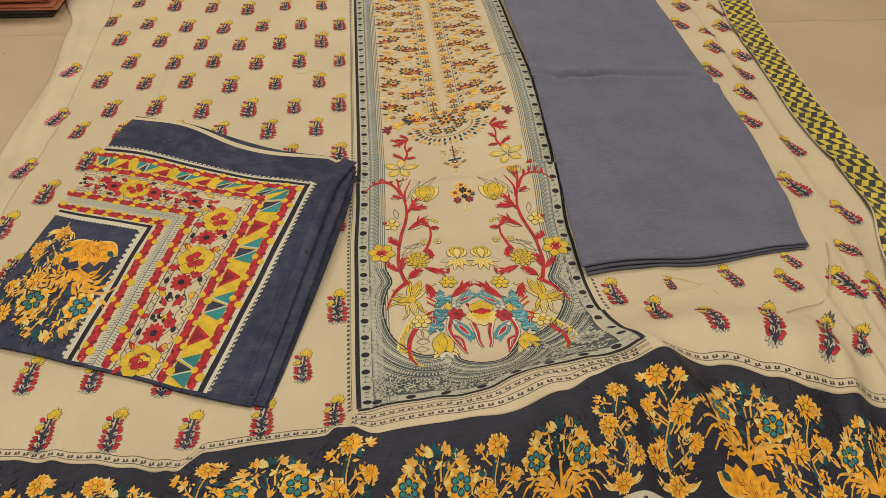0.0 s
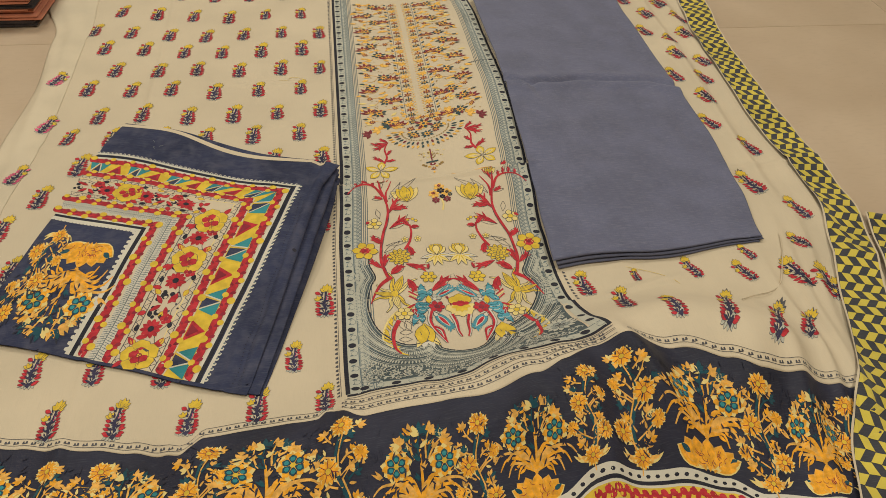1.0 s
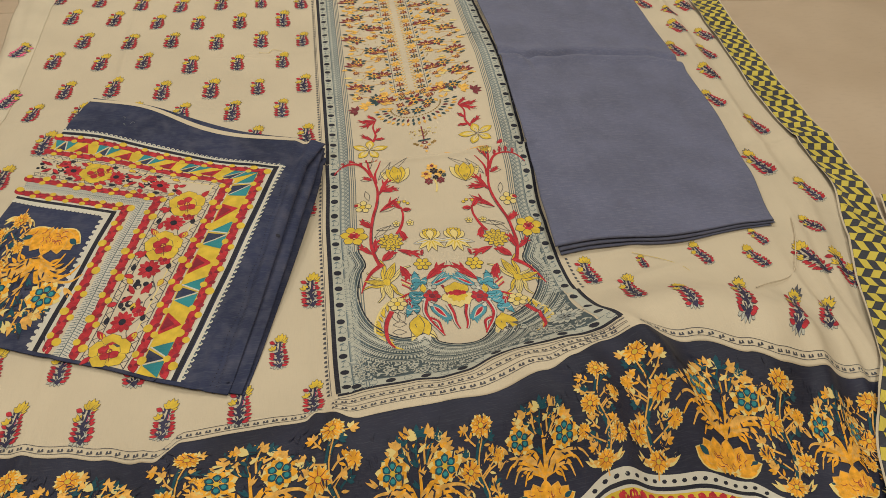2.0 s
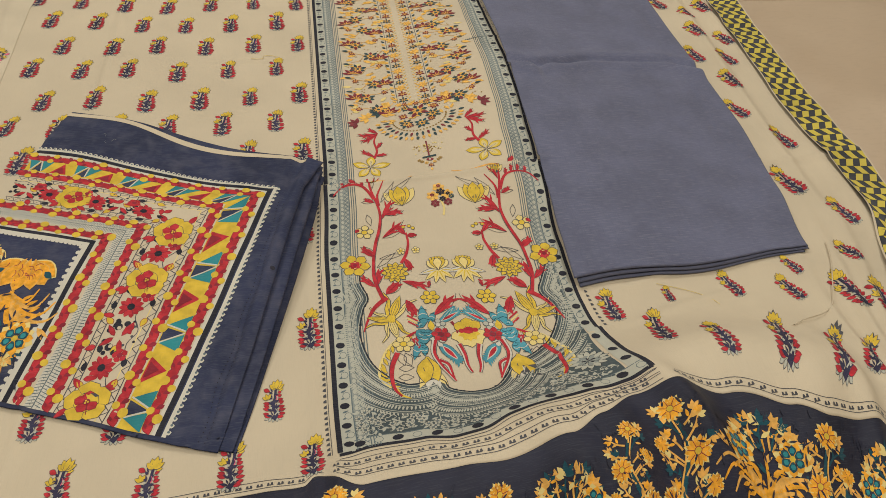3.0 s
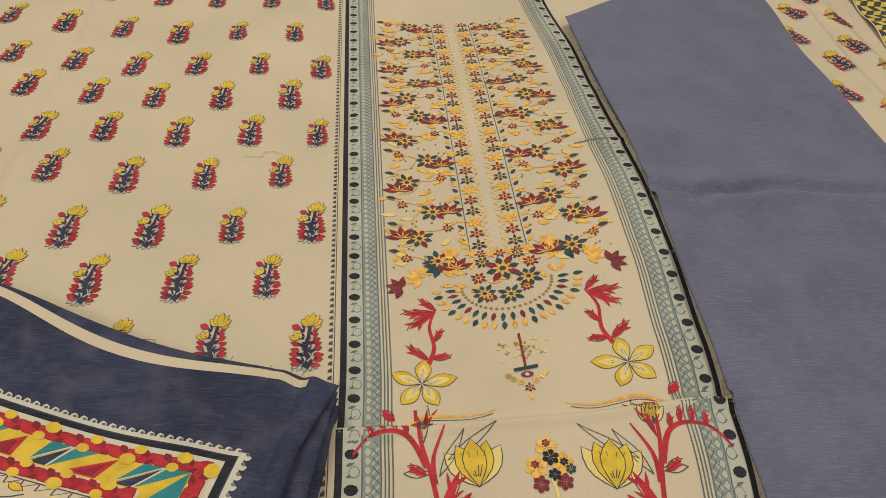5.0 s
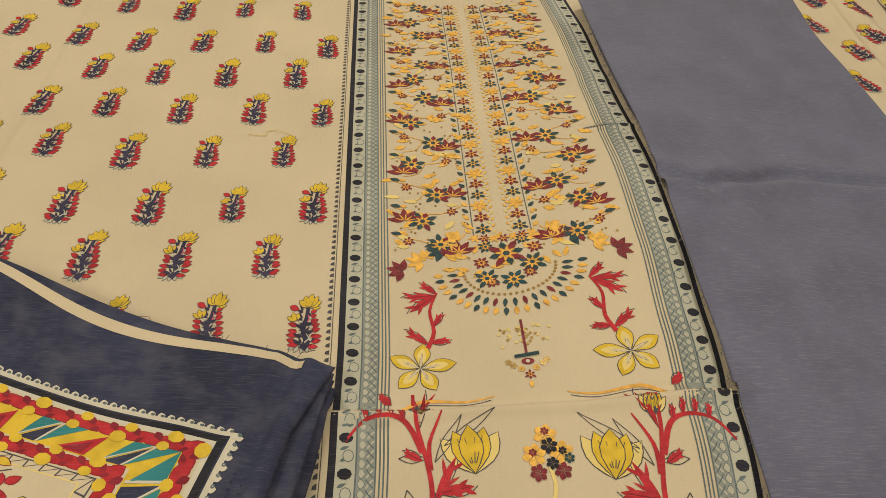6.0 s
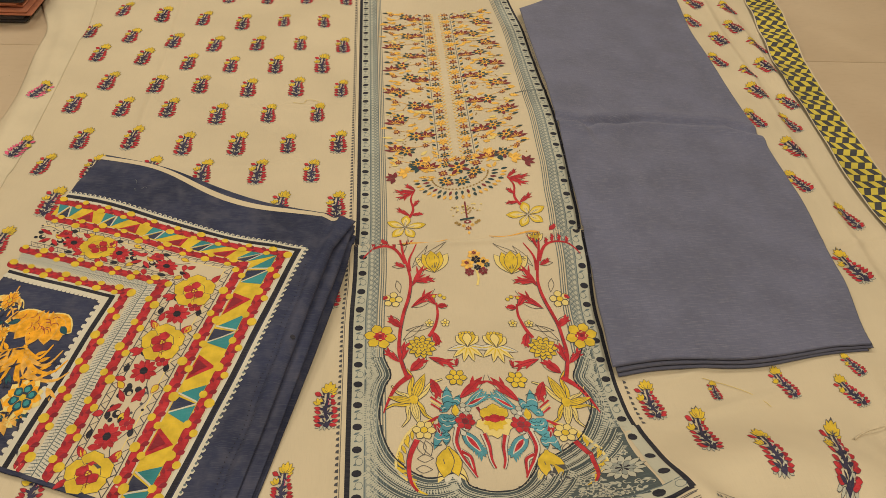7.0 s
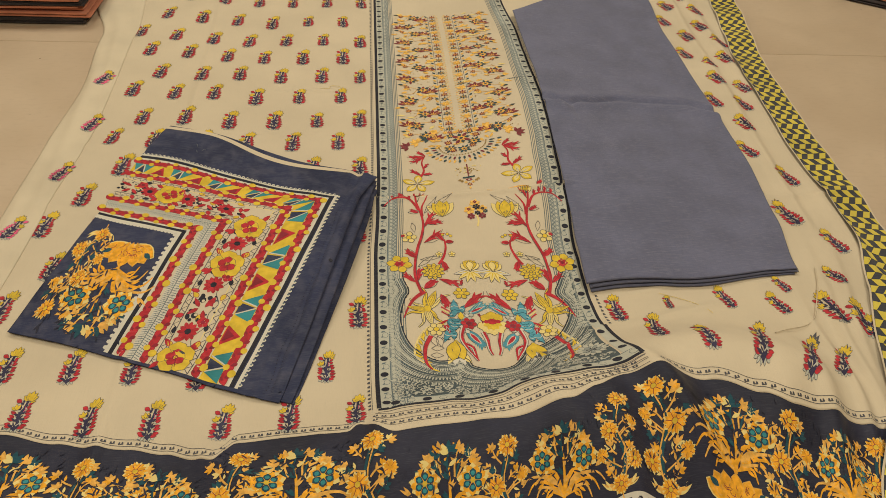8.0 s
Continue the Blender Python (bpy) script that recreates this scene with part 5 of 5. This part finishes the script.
SS = [i / 60 for i in range(121)]
k = Ink(bulk, 0.0007)
for a, b, m, l in ((0.143, 0.155, WHITE, 0), (0.159, 0.174, INK, 0), (0.174, 0.184, WHITE, 0), (0.184, 0.217, CREAM, 0), (0.217, 0.287, YELLOW, 0), (0.287, 0.320, CREAM, 0), (0.320, 0.480, CREAM, 0),
                   (0.480, 0.518, CREAM, 0), (0.518, 0.566, WHITE, 0), (0.566, 0.610, CREAM, 0), (0.610, 0.618, WHITE, 0), (0.618, 0.634, INK, 0), (0.634, 0.650, WHITE, 0),
                   (0.328, 0.331, LINE, 1), (0.349, 0.352, SOFT, 1), (0.452, 0.455, LINE, 1), (0.473, 0.476, LINE, 1)):
    cuts = max(1, int((b - a) / 0.02))
    for s0, s1 in zip(SS, SS[1:]):
        for c in range(cuts):
            d0, d1 = a + (b - a) * c / cuts, a + (b - a) * (c + 1) / cuts
            k.poly([ell(d0, s0), ell(d1, s0), ell(d1, s1), ell(d0, s1)], m, l)
k.make("border_ground", dupatta, "cream and yellow striped border print")

for leg in (0, 1):
    k = Ink(bulk, 0.0007)
    for i in range(46):
        s = leg + (i + 0.5) / 46
        k.petal(ell_frame(0.146, s, 1), 0.004j, -math.pi / 2 + 0.35, 0.013, 0.0090, WHITE, 2, n=5, blunt=1.4)
        k.disc(ell_frame(0.141, s, 1), 0.004 + 0j, 0.0026, GREY, 3, 6)
        if i % 2:
            k.disc(ell_frame(0.653, s, 1), 0j, 0.0052, WHITE, 2, 6)
    k.make("scalloped_edging", dupatta, "off-white scalloped edging print")

for d, n in ((0.200, 19), (0.303, 18), (0.499, 15), (0.588, 13)):
    for leg in (0, 1):
        k = Ink(bulk, 0.0007)
        for i in range(n):
            T = ell_frame(d, leg + (i + 0.5) / n, 1)
            k.petal(T, -0.015 - 0.005j, 0.55, 0.027, 0.017, RED, 2, CRIMSON, 0.0011, blunt=1.1)
            k.petal(T, 0.002 + 0.011j, -0.65, 0.026, 0.017, RED, 2, CRIMSON, 0.0011, blunt=1.1)
            k.petal(T, 0.010 - 0.010j, 2.2, 0.016, 0.010, CRIMSON, 4)
            k.petal(T, -0.006 + 0.004j, 0.7, 0.012, 0.006, CRIMSON, 5, n=3)
            k.disc(T, (-0.004 + 0.010j) if i % 2 else (0.013 - 0.008j), 0.0075 if i % 3 else 0.0095, YELLOW, 6, 8)
        k.make("garland_print", dupatta, "red and yellow twisted garland stripe")

for leg in (0, 1):
    n = 9 if leg else 7
    for i in range(n):
        k = Ink(bulk, 0.0007)
        s = leg + (i + 0.5) / n
        w = 0.5 / n
        a0, a1 = s - w, s + w
        if i % 2 == 0:
            k.poly([ell(0.220, a0), ell(0.220, s - 0.08 * w), ell(0.283, a0 + 0.5 * w)], TEAL, 3)
            k.poly([ell(0.284, a0 + 0.60 * w), ell(0.284, a1 - 0.60 * w), ell(0.222, s)], DUPATTA, 3)
            k.poly([ell(0.220, s + 0.08 * w), ell(0.220, a1), ell(0.283, a1 - 0.5 * w)], TEAL, 3)
            for e in (-0.27, 0.27):
                k.strip([ell(0.221, s + 1.9 * e * w * 0.1), ell(0.283, s + 1.9 * e * w)], [ell(0.221, s + 1.9 * e * w * 0.1 + 0.006), ell(0.283, s + 1.9 * e * w + 0.006)], WHITE, 4)
        else:
            k.poly([ell(0.284, a0 + 0.25 * w), ell(0.284, a1 - 0.25 * w), ell(0.224, s)], RED, 3)
            k.poly([ell(0.279, a0 + 0.55 * w), ell(0.279, a1 - 0.55 * w), ell(0.245, s)], CRIMSON, 8)
        k.make("triangle_print", dupatta)

r5 = random.Random(5)
for leg in (0, 1):
    for i in range(7):
        s = leg + (i + 0.5) / 7.2
        T = ell_frame(0.402, s, 0.00112)
        k = Ink(bulk, 0.0007)
        kind = (0, 1, 2, 1)[i % 4]
        if leg == 1 and i == 0:
            continue
        if kind == 0 or (leg == 0 and i == 6):
            k.bloom(T, 0j, 37, 5, YELLOW, 3, YELLOW, LINE, 0.3, 1.25, 0.5, 0.9)
            for a in (0.2, 1.5, 2.9, 4.3):
                k.petal(T, 0j, a, 20, 17, RED, 8, CRIMSON, 0.9, blunt=1.5)
            k.disc(T, 0j, 6, CRIMSON, 10, 8)
            for a in (0.7, 2.8, 4.9):
                k.disc(T, 2.5 * complex(math.cos(a), math.sin(a)), 1.8, YELLOW, 11, 6)
            k.stroke(T, [-6 - 4j, -22 - 10j], 2, 1, CRIMSON, 9, 2)
            for c, a in ((-16 + 24j, 2.6), (22 + 22j, 0.9), (24 - 20j, -0.4)):
                k.petal(T, c, a, 22, 10, RED, 3, CRIMSON, 0.9)
        elif kind == 1:
            k.shaggy(T, 2 + 4j, 23, RED, 3, INK, 11, r5.random(), CRIMSON)
            k.stroke(T, [-34 - 22j, -10 - 10j, 16 - 24j, 34 - 20j], 1.6, 1.2, LINE, 2)
            k.bloom(T, 27 - 16j, 13, 5, RED, 3, CRIMSON, None, 0.4, 1.1, 0.35)
            for c in (-28 - 14j, -20 + 24j):
                k.petal(T, c, r5.uniform(0, 6.3), 19, 9, RED, 3, CRIMSON, 0.9)
            k.petal(T, 26 + 18j, 0.4, 18, 10, INK, 3)
            k.petal(T, -26 + 8j, 2.6, 18, 10, INK, 3)
            k.petal(T, 30 + 2j, -0.6, 18, 10, YELLOW, 3, CRIMSON, 0.9)
            for c, a, m in ((-34 + 20j, 1.0, YELLOW), (-36 - 4j, 4.0, RED), (8 - 30j, 0.2, INK), (36 + 30j, 2.0, RED), (-8 + 32j, 0.1, INK), (-14 - 30j, 2.9, YELLOW)):
                k.petal(T, c, a, 17, 10, m, 3, CRIMSON if m is not INK else None, 0.9)
        else:
            for sgn in (-1, 1):
                for c, r in ((sgn * 19 + 8j, 7), (sgn * 27 - 4j, 5.5), (sgn * 10 + 20j, 4.5), (sgn * 30 + 13j, 4)):
                    k.disc(T, c, r, INK, 3, 8)
                k.disc(T, sgn * 17 + 6j, 3.6, CREAM, 5, 7)
                k.petal(T, sgn * 4 - 4j, math.pi / 2 - sgn * 1.9, 30, 8, RED, 4, CRIMSON, 0.9)
                k.petal(T, sgn * 2 + 8j, math.pi / 2 - sgn * 0.8, 24, 8, RED, 4, CRIMSON, 0.9)
            k.stroke(T, [-32 - 24j, -8 - 18j, 16 - 26j, 34 - 16j], 1.6, 1.2, LINE, 2)
            for q in range(8):
                k.disc(T, complex(-30 + 9 * q, -20 + r5.uniform(-8, 8)), 2.6, INK if q % 2 else LINE, 3, 6)
        k.make("border_flower", dupatta, "red, yellow and navy border flower print")
k = Ink(bulk, 0.0007)
for leg in (0, 1):
    for i in range(22):
        s = leg + (i + 0.5) / 22
        for d0, d1 in ((0.331, 0.349), (0.455, 0.473)):
            k.strip([ell(d0, s - 0.02), ell(d1, s)], [ell(d0, s - 0.016), ell(d1, s + 0.004)], LINE, 2)
            k.strip([ell(d1, s), ell(d0, s + 0.02)], [ell(d1, s + 0.004), ell(d0, s + 0.024)], LINE, 2)
    for i in range(62):
        s = leg + (i + 0.5) / 62
        for d0, d1, o in ((0.520, 0.540, 0.010), (0.545, 0.565, -0.010)):
            k.strip([ell(d0, s), ell(d1, s + o)], [ell(d0, s + 0.0045), ell(d1, s + o + 0.003)], GREY, 2)
            k.strip([ell(d0 + 0.006, s + 0.004), ell(d1 - 0.008, s + 0.004 - o)], [ell(d0 + 0.006, s + 0.007), ell(d1 - 0.008, s + 0.007 - o)], MID, 1)
for s0, s1 in zip(SS, SS[1:]):
    k.poly([ell(0.541, s0), ell(0.544, s0), ell(0.544, s1), ell(0.541, s1)], GREY, 2)
k.make("zigzag_print", dupatta, "fine grey-green zigzag stripe")

# orange flowers on the navy middle
k = Ink(bulk, 0.0007)
c0, c1 = on_dup(0.215, 0.425), on_dup(0.235, 0.035)
ax = c1 - c0
size = abs(ax)
deg = math.degrees(math.atan2(ax.imag, ax.real)) - 90
tree(k, wide(at(c0.real, c0.imag, size, deg), 0.86), r5)
k.make("tree_motif", dupatta, "orange vase-and-fan flower print with teal blossoms")
k = Ink(bulk, 0.0007)
c0 = on_dup(0.082, 0.44)
flower_column(k, wide(at(c0.real, c0.imag, size * 0.94, deg - 2), 0.62), r5)
k.make("flower_column_motif", dupatta, "orange flower-column print")
# cream selvedge stripe on the far rim, with needle holes along the near rim
k = Ink(bulk, 0.0007)
us = [0.01 + 0.93 * i / 40 for i in range(41)]
k.strip([on_dup(u, 0.958 + 0.012 * math.sin(9 * u)) for u in us], [on_dup(u, 0.978 + 0.009 * math.sin(9 * u)) for u in us], CREAM, 1)
k.make("selvedge_stripe", dupatta, "cream woven selvedge stripe")
k = Ink(bulk, 0.0007)
for i in range(60):
    for d in (0.075, 0.092):
        p = on_dup(1 - d + 0.004 * math.sin(0.4 * i), 0.02 + 0.75 * i / 60)
        k.disc(plain, p, 0.0012, INK, 1, 5)
k.disc(plain, on_dup(0.955, 0.52), 0.005, INK, 1, 8)
k.make("needle_holes", dupatta)


def fringe(parent, points, mat, rr, length=0.022, r=0.00035):
    """Frayed thread ends along a cut edge: points are (x, y, z)."""
    cu = bpy.data.curves.new("frayed_threads", "CURVE")
    cu.dimensions, cu.bevel_depth, cu.bevel_resolution = "3D", r, 0
    for x, y, z in points:
        sp = cu.splines.new("POLY")
        sp.points.add(3)
        a = rr.uniform(0, 6.3)
        ln = length * rr.uniform(0.4, 1.3)
        for q in range(4):
            sp.points[q].co = (x + ln * q / 3 * math.cos(a), y + ln * q / 3 * math.sin(a), z + 0.0016 + 0.003 * math.sin(q * 1.1), 1)
            a += rr.uniform(-0.7, 0.7)
    cu.materials.append(mat)
    ob = new("frayed_threads", cu)
    ob.parent = parent
    return ob


rim = []
for i in range(70):
    p = on_dup(r5.uniform(0.02, 0.98), r5.uniform(0.985, 0.998))
    rim.append((p.real, p.imag, lie(p.real, p.imag) + 0.7 * (bulk(p.real, p.imag) - lie(p.real, p.imag))))
fringe(dupatta, rim, INK, r5)
rim = []
for i in range(3):
    p = on_dup(r5.uniform(0.2, 0.3), r5.uniform(0.87, 0.92))
    rim.append((p.real, p.imag, bulk(p.real, p.imag)))
fringe(dupatta, rim, MID, r5, 0.016, 0.0003)

# ---- folded trouser cloth ----
trouser = thing("folded_trouser_fabric", "plain slate-blue cotton trouser fabric folded into a long rectangle", "fabric")


def drape(x, y):
    z = 0.032 + 0.054 * bell(x, y, 0.50, 1.1, 0.16, 0.5)
    c = y - along([(0.5, 1.11), (0.58, 1.095), (0.65, 1.125), (0.79, 1.165), (0.98, 1.152), (1.09, 1.10)], x)
    z += -0.022 * math.exp(-(c / 0.013) ** 2) + 0.010 * math.exp(-((c + 0.032) / 0.022) ** 2) + 0.004 * math.exp(-((c - 0.03) / 0.022) ** 2)
    z += 0.008 * bell(x, y, 0.565, 1.06, 0.016, 0.04, 0.5) - 0.009 * bell(x, y, 0.592, 1.075, 0.012, 0.035, 0.3)
    z += 0.0016 * math.sin(9 * x + 4 * y) + 0.0012 * math.sin(15 * y - 8 * x) + 0.0008 * math.sin(37 * x + 11 * y)
    z -= 0.004 * groove(x - 0.985 - 0.05 * (y - 0.4), 0.02) * 0.6
    return max(z, lie(x, y) + 0.014)


def trouser_place(dx0=0.0, dx1=0.0, dy0=0.0, dy1=0.0):
    def place(u, v):
        y0 = 0.312 + 0.046 * u + dy0 + 0.006 * math.sin(9 * u)
        y1 = 1.845 + 0.17 * min(1, u / 0.36) + dy1
        y = y0 + (y1 - y0) * v
        xl = along([(0.3, 0.487), (0.45, 0.492), (0.58, 0.500), (0.815, 0.509), (1.09, 0.521), (1.36, 0.529), (1.62, 0.532), (1.85, 0.538)], y) + dx0
        xr = along([(0.3, 1.020), (0.37, 1.026), (0.565, 1.055), (0.86, 1.081), (1.10, 1.080), (1.66, 1.088), (2.0, 1.115)], y) + dx1
        return xl + (xr - xl) * u, y
    return place


for n in range(3):
    lo = lambda x, y, n=n: lie(x, y) + 0.0014 + (drape(x, y) - lie(x, y)) * n / 3 + 0.0012
    hi = lambda x, y, n=n: lie(x, y) + (drape(x, y) - lie(x, y)) * (n + 1) / 3 - (0.0010 if n < 2 else 0)
    off = ((0.004, -0.006, -0.008, -0.01), (0.000, 0.003, -0.004, -0.02), (-0.009, 0, 0, 0))[n]
    puffed("folded_leaf", trouser_place(*off), 80 if n == 2 else 40, 220 if n == 2 else 60, lo, hi, SLATE if n == 2 else SLATE_DARK, trouser, 0.010)


edge = trouser_place(-0.009)
rim = []
for i in range(110):
    x, y = edge(0.002, r5.uniform(0.15, 0.95))
    rim.append((x, y, lie(x, y) + 0.5 * (drape(x, y) - lie(x, y))))
for i in range(40):
    x, y = edge(r5.uniform(0.02, 0.98), 0.002)
    rim.append((x, y, lie(x, y) + 0.5 * (drape(x, y) - lie(x, y))))
fringe(trouser, rim, SLATE_DARK, r5, 0.008)

# ---- zigzag trim along the cloth's edge ----
def trim(name, spine, width, label, z_at, wave=0.0):
    """A printed strip along a line in plan, with cream selvedges and leaning yellow blocks."""
    t = thing(name, label, "trim", group="zigzag trims")
    dense = []
    for (a, b) in zip(spine, spine[1:]):
        n = max(2, int(abs(b - a) / 0.012))
        dense += [a + (b - a) * i / n for i in range(n)]
    dense.append(spine[-1])
    for _ in range(14):
        dense = [dense[0]] + [(a + 2 * b + c) / 4 for a, b, c in zip(dense, dense[1:], dense[2:])] + [dense[-1]]
    L = [0.0]
    for a, b in zip(dense, dense[1:]):
        L.append(L[-1] + abs(b - a))

    def point(s, w):
        s = min(max(s, 0), L[-1] - 1e-6)
        i = next(j for j in range(len(L) - 1) if L[j + 1] > s)
        f = (s - L[i]) / (L[i + 1] - L[i])
        a, b = max(0, i - 2), min(len(dense) - 1, i + 3)
        d = dense[b] - dense[a]
        return dense[i] + (dense[i + 1] - dense[i]) * f - 1j * d / abs(d) * w
    surf = z_at
    body = lambda u, v: (lambda p: (p.real, p.imag))(point(L[-1] * v, width * (u - 0.5) + wave * math.sin(40 * v) * (u - 0.5)))
    sheet("strip_cloth", body, 14, int(L[-1] / 0.010), surf, CHARCOAL, t)
    k = Ink(surf, 0.0009)
    pitch, cell = 0.0275, 0.0185
    for i in range(int(L[-1] / pitch)):
        s = i * pitch
        lean = 0.0120 if i % 2 else -0.0120
        for j in range(-1, 5):
            w = -width / 2 + 2 * cell * j + (cell + lean if i % 2 else 0) + 0.004
            a, b = max(-width / 2, w), min(width / 2, w + cell)
            c, d = max(-width / 2, w - lean), min(width / 2, w + cell - lean)
            if b - a > 0.002 and d - c > 0.002:
                k.poly([point(s, a), point(s, b), point(s + pitch - 0.0012, d), point(s + pitch - 0.0012, c)], LEMON, 1)
    k.make("zigzag_blocks", t, "lemon-yellow leaning blocks")
    for sgn in (-1, 1):
        k = Ink(surf, 0.0009)
        n = int(L[-1] / 0.015)
        k.strip([point(L[-1] * i / n, sgn * width / 2) for i in range(n + 1)], [point(L[-1] * i / n, sgn * (width / 2 + 0.0045)) for i in range(n + 1)], CREAM, 0)
        k.make("selvedge", t, "cream selvedge")
    return t


def ride(x, y):
    """Trim lying on the cloth's edge."""
    return lie(x, y) + 0.006 + 0.004 * math.sin(14 * y + 3 * x) ** 2 + 0.003 * math.sin(31 * y)


trim("zigzag_trim", [complex(1.475, 2.35), complex(1.445, 2.035), complex(1.335, 1.42), complex(1.302, 0.93), complex(1.305, 0.64), complex(1.285, 0.45), complex(1.245, 0.33),
                     complex(1.165, 0.12), complex(1.09, -0.06), complex(0.985, -0.22), complex(0.90, -0.42)], 0.098, "yellow and charcoal zigzag printed trim along the cloth's edge", ride)
trim("zigzag_trim", [complex(1.40, 0.42), complex(1.33, 0.20), complex(1.215, -0.02), complex(1.10, -0.22), complex(1.02, -0.42)], 0.10,
     "yellow and charcoal zigzag trim lying loose on the floor", lambda x, y: 0.012 + 0.006 * math.sin(17 * y + 5 * x) ** 2)


# ---- loose threads ----
def thread(pts, r, mat, label, lift=0.004):
    cu = bpy.data.curves.new("loose_thread", "CURVE")
    cu.dimensions, cu.bevel_depth, cu.bevel_resolution = "3D", r, 1
    sp = cu.splines.new("NURBS")
    sp.points.add(len(pts) - 1)
    for q, (x, y) in zip(sp.points, pts):
        q.co = (x, y, lie(x, y) + lift, 1)
    sp.use_endpoint_u, sp.order_u = True, 4
    cu.materials.append(mat)
    return tagged(new("loose_thread", cu), label, "thread")


thread([(0.86, 0.13), (0.91, 0.165), (0.96, 0.17), (1.00, 0.20), (1.03, 0.26), (1.06, 0.32), (1.075, 0.37)], 0.0013, CREAM, "loose cream yarn end lying on the cloth")
thread([(0.655, 0.30), (0.70, 0.28), (0.745, 0.262), (0.76, 0.225)], 0.0006, SOFT, "thin loose tan thread on the cloth", 0.002)
thread([(-0.11, 1.31), (-0.14, 1.335), (-0.17, 1.325), (-0.15, 1.30), (-0.19, 1.31)], 0.0006, SOFT, "thin curled thread on the cloth", 0.002)


# ---- folded pieces behind ----
def folded_piece(x0, x1, y0, y1, z0, z1, mat, label, name="folded_fabric", turn=0.0, layers=2):
    t = thing(name, label, "fabric", group="folded fabrics in a pile")
    rr = random.Random(int(z0 * 1e4) + 3)
    e = complex(math.cos(radians(turn)), math.sin(radians(turn)))
    c = complex((x0 + x1) / 2, (y0 + y1) / 2)
    for n in range(layers):
        a, b = rr.uniform(-0.012, 0.012), rr.uniform(-0.010, 0.010)
        ph = rr.uniform(0, 6)

        def place(u, v, a=a, b=b, ph=ph):
            p = complex((u - 0.5) * (x1 - x0) + a, (v - 0.5) * (y1 - y0) + b + 0.004 * math.sin(7 * u + ph))
            p = c + e * p
            return p.real, p.imag
        wob = lambda x, y, ph=ph: 0.002 * math.sin(9 * x + ph) * (z1 - z0) / 0.03
        lo = lambda x, y, n=n: z0 + (z1 - z0) * n / layers + 0.0008 + (wob(x, y) if z0 > 0.004 else 0)
        hi = lambda x, y, n=n: z0 + (z1 - z0) * (n + 1) / layers - 0.0008 + wob(x, y)
        puffed("folded_leaf", place, 24, 18, lo, hi, mat, t, 0.012)
    return t


# dark layers below the sage put the shade of black gaps into colour
PILE = [(0.003, 0.022, DARK, "dark layer for the black gap under a pile of folded fabrics"), (0.024, 0.046, CORAL, "coral printed fabric folded in a pile"),
        (0.048, 0.070, CORAL, "coral printed fabric folded in a pile"), (0.072, 0.086, DARK, "dark layer for the black gap between folded fabrics in a pile"), (0.088, 0.112, CORAL, "coral printed fabric folded in a pile"),
        (0.114, 0.150, SAGE, "sage green fabric folded in a pile"), (0.152, 0.188, SAGE, "sage green fabric folded in a pile"), (0.190, 0.225, DARK, "dark fabric folded on top of a pile")]
for i, (z0, z1, mat, lab) in enumerate(PILE):
    folded_piece(-2.1 + 0.02 * (i % 3), -1.06 + 0.012 * (i % 2), 1.82 + 0.006 * (i % 3), 2.40, z0, z1, mat, lab, turn=-2.0)
folded_piece(2.10, 2.7, 1.83, 2.4, 0.003, 0.022, DARK, "dark edging fabric folded on the floor", turn=-38)
folded_piece(2.12, 2.7, 1.85, 2.4, 0.024, 0.05, CORAL, "coral printed fabric folded on the floor", turn=-38)


# ---- floor tiles ----
def tile_mesh(w, h, t=0.012, b=0.0015):
    me = bpy.data.meshes.new("floor_tile")
    vs = [(sx * (w / 2 - d), sy * (h / 2 - d), z) for d, z in ((0, -t), (0, -b), (b, 0)) for sx, sy in ((-1, -1), (1, -1), (1, 1), (-1, 1))]
    fs = [(8, 9, 10, 11), (3, 2, 1, 0)] + [(4 * r + i, 4 * r + (i + 1) % 4, 4 * r + 4 + (i + 1) % 4, 4 * r + 4 + i) for r in range(2) for i in range(4)]
    me.from_pydata(vs, [], fs)
    me.materials.append(TILE)
    return me


TW = 1.2
tm = tile_mesh(TW - 0.003, TW - 0.003)
for i in range(-6, 7):
    for j in range(-7, 7):
        c = complex(0.35, 1.61) + complex(math.cos(radians(-2.4)), math.sin(radians(-2.4))) * complex(TW * i, TW * (j + 0.5))
        if -4.6 < c.real < 4.6 and -4.6 < c.imag < 5.6:
            ob = new("floor_tile", tm)
            ob.matrix_basis = pose(c.real, c.imag, 0, 0, 0, -2.4)
            ob.parent = floor
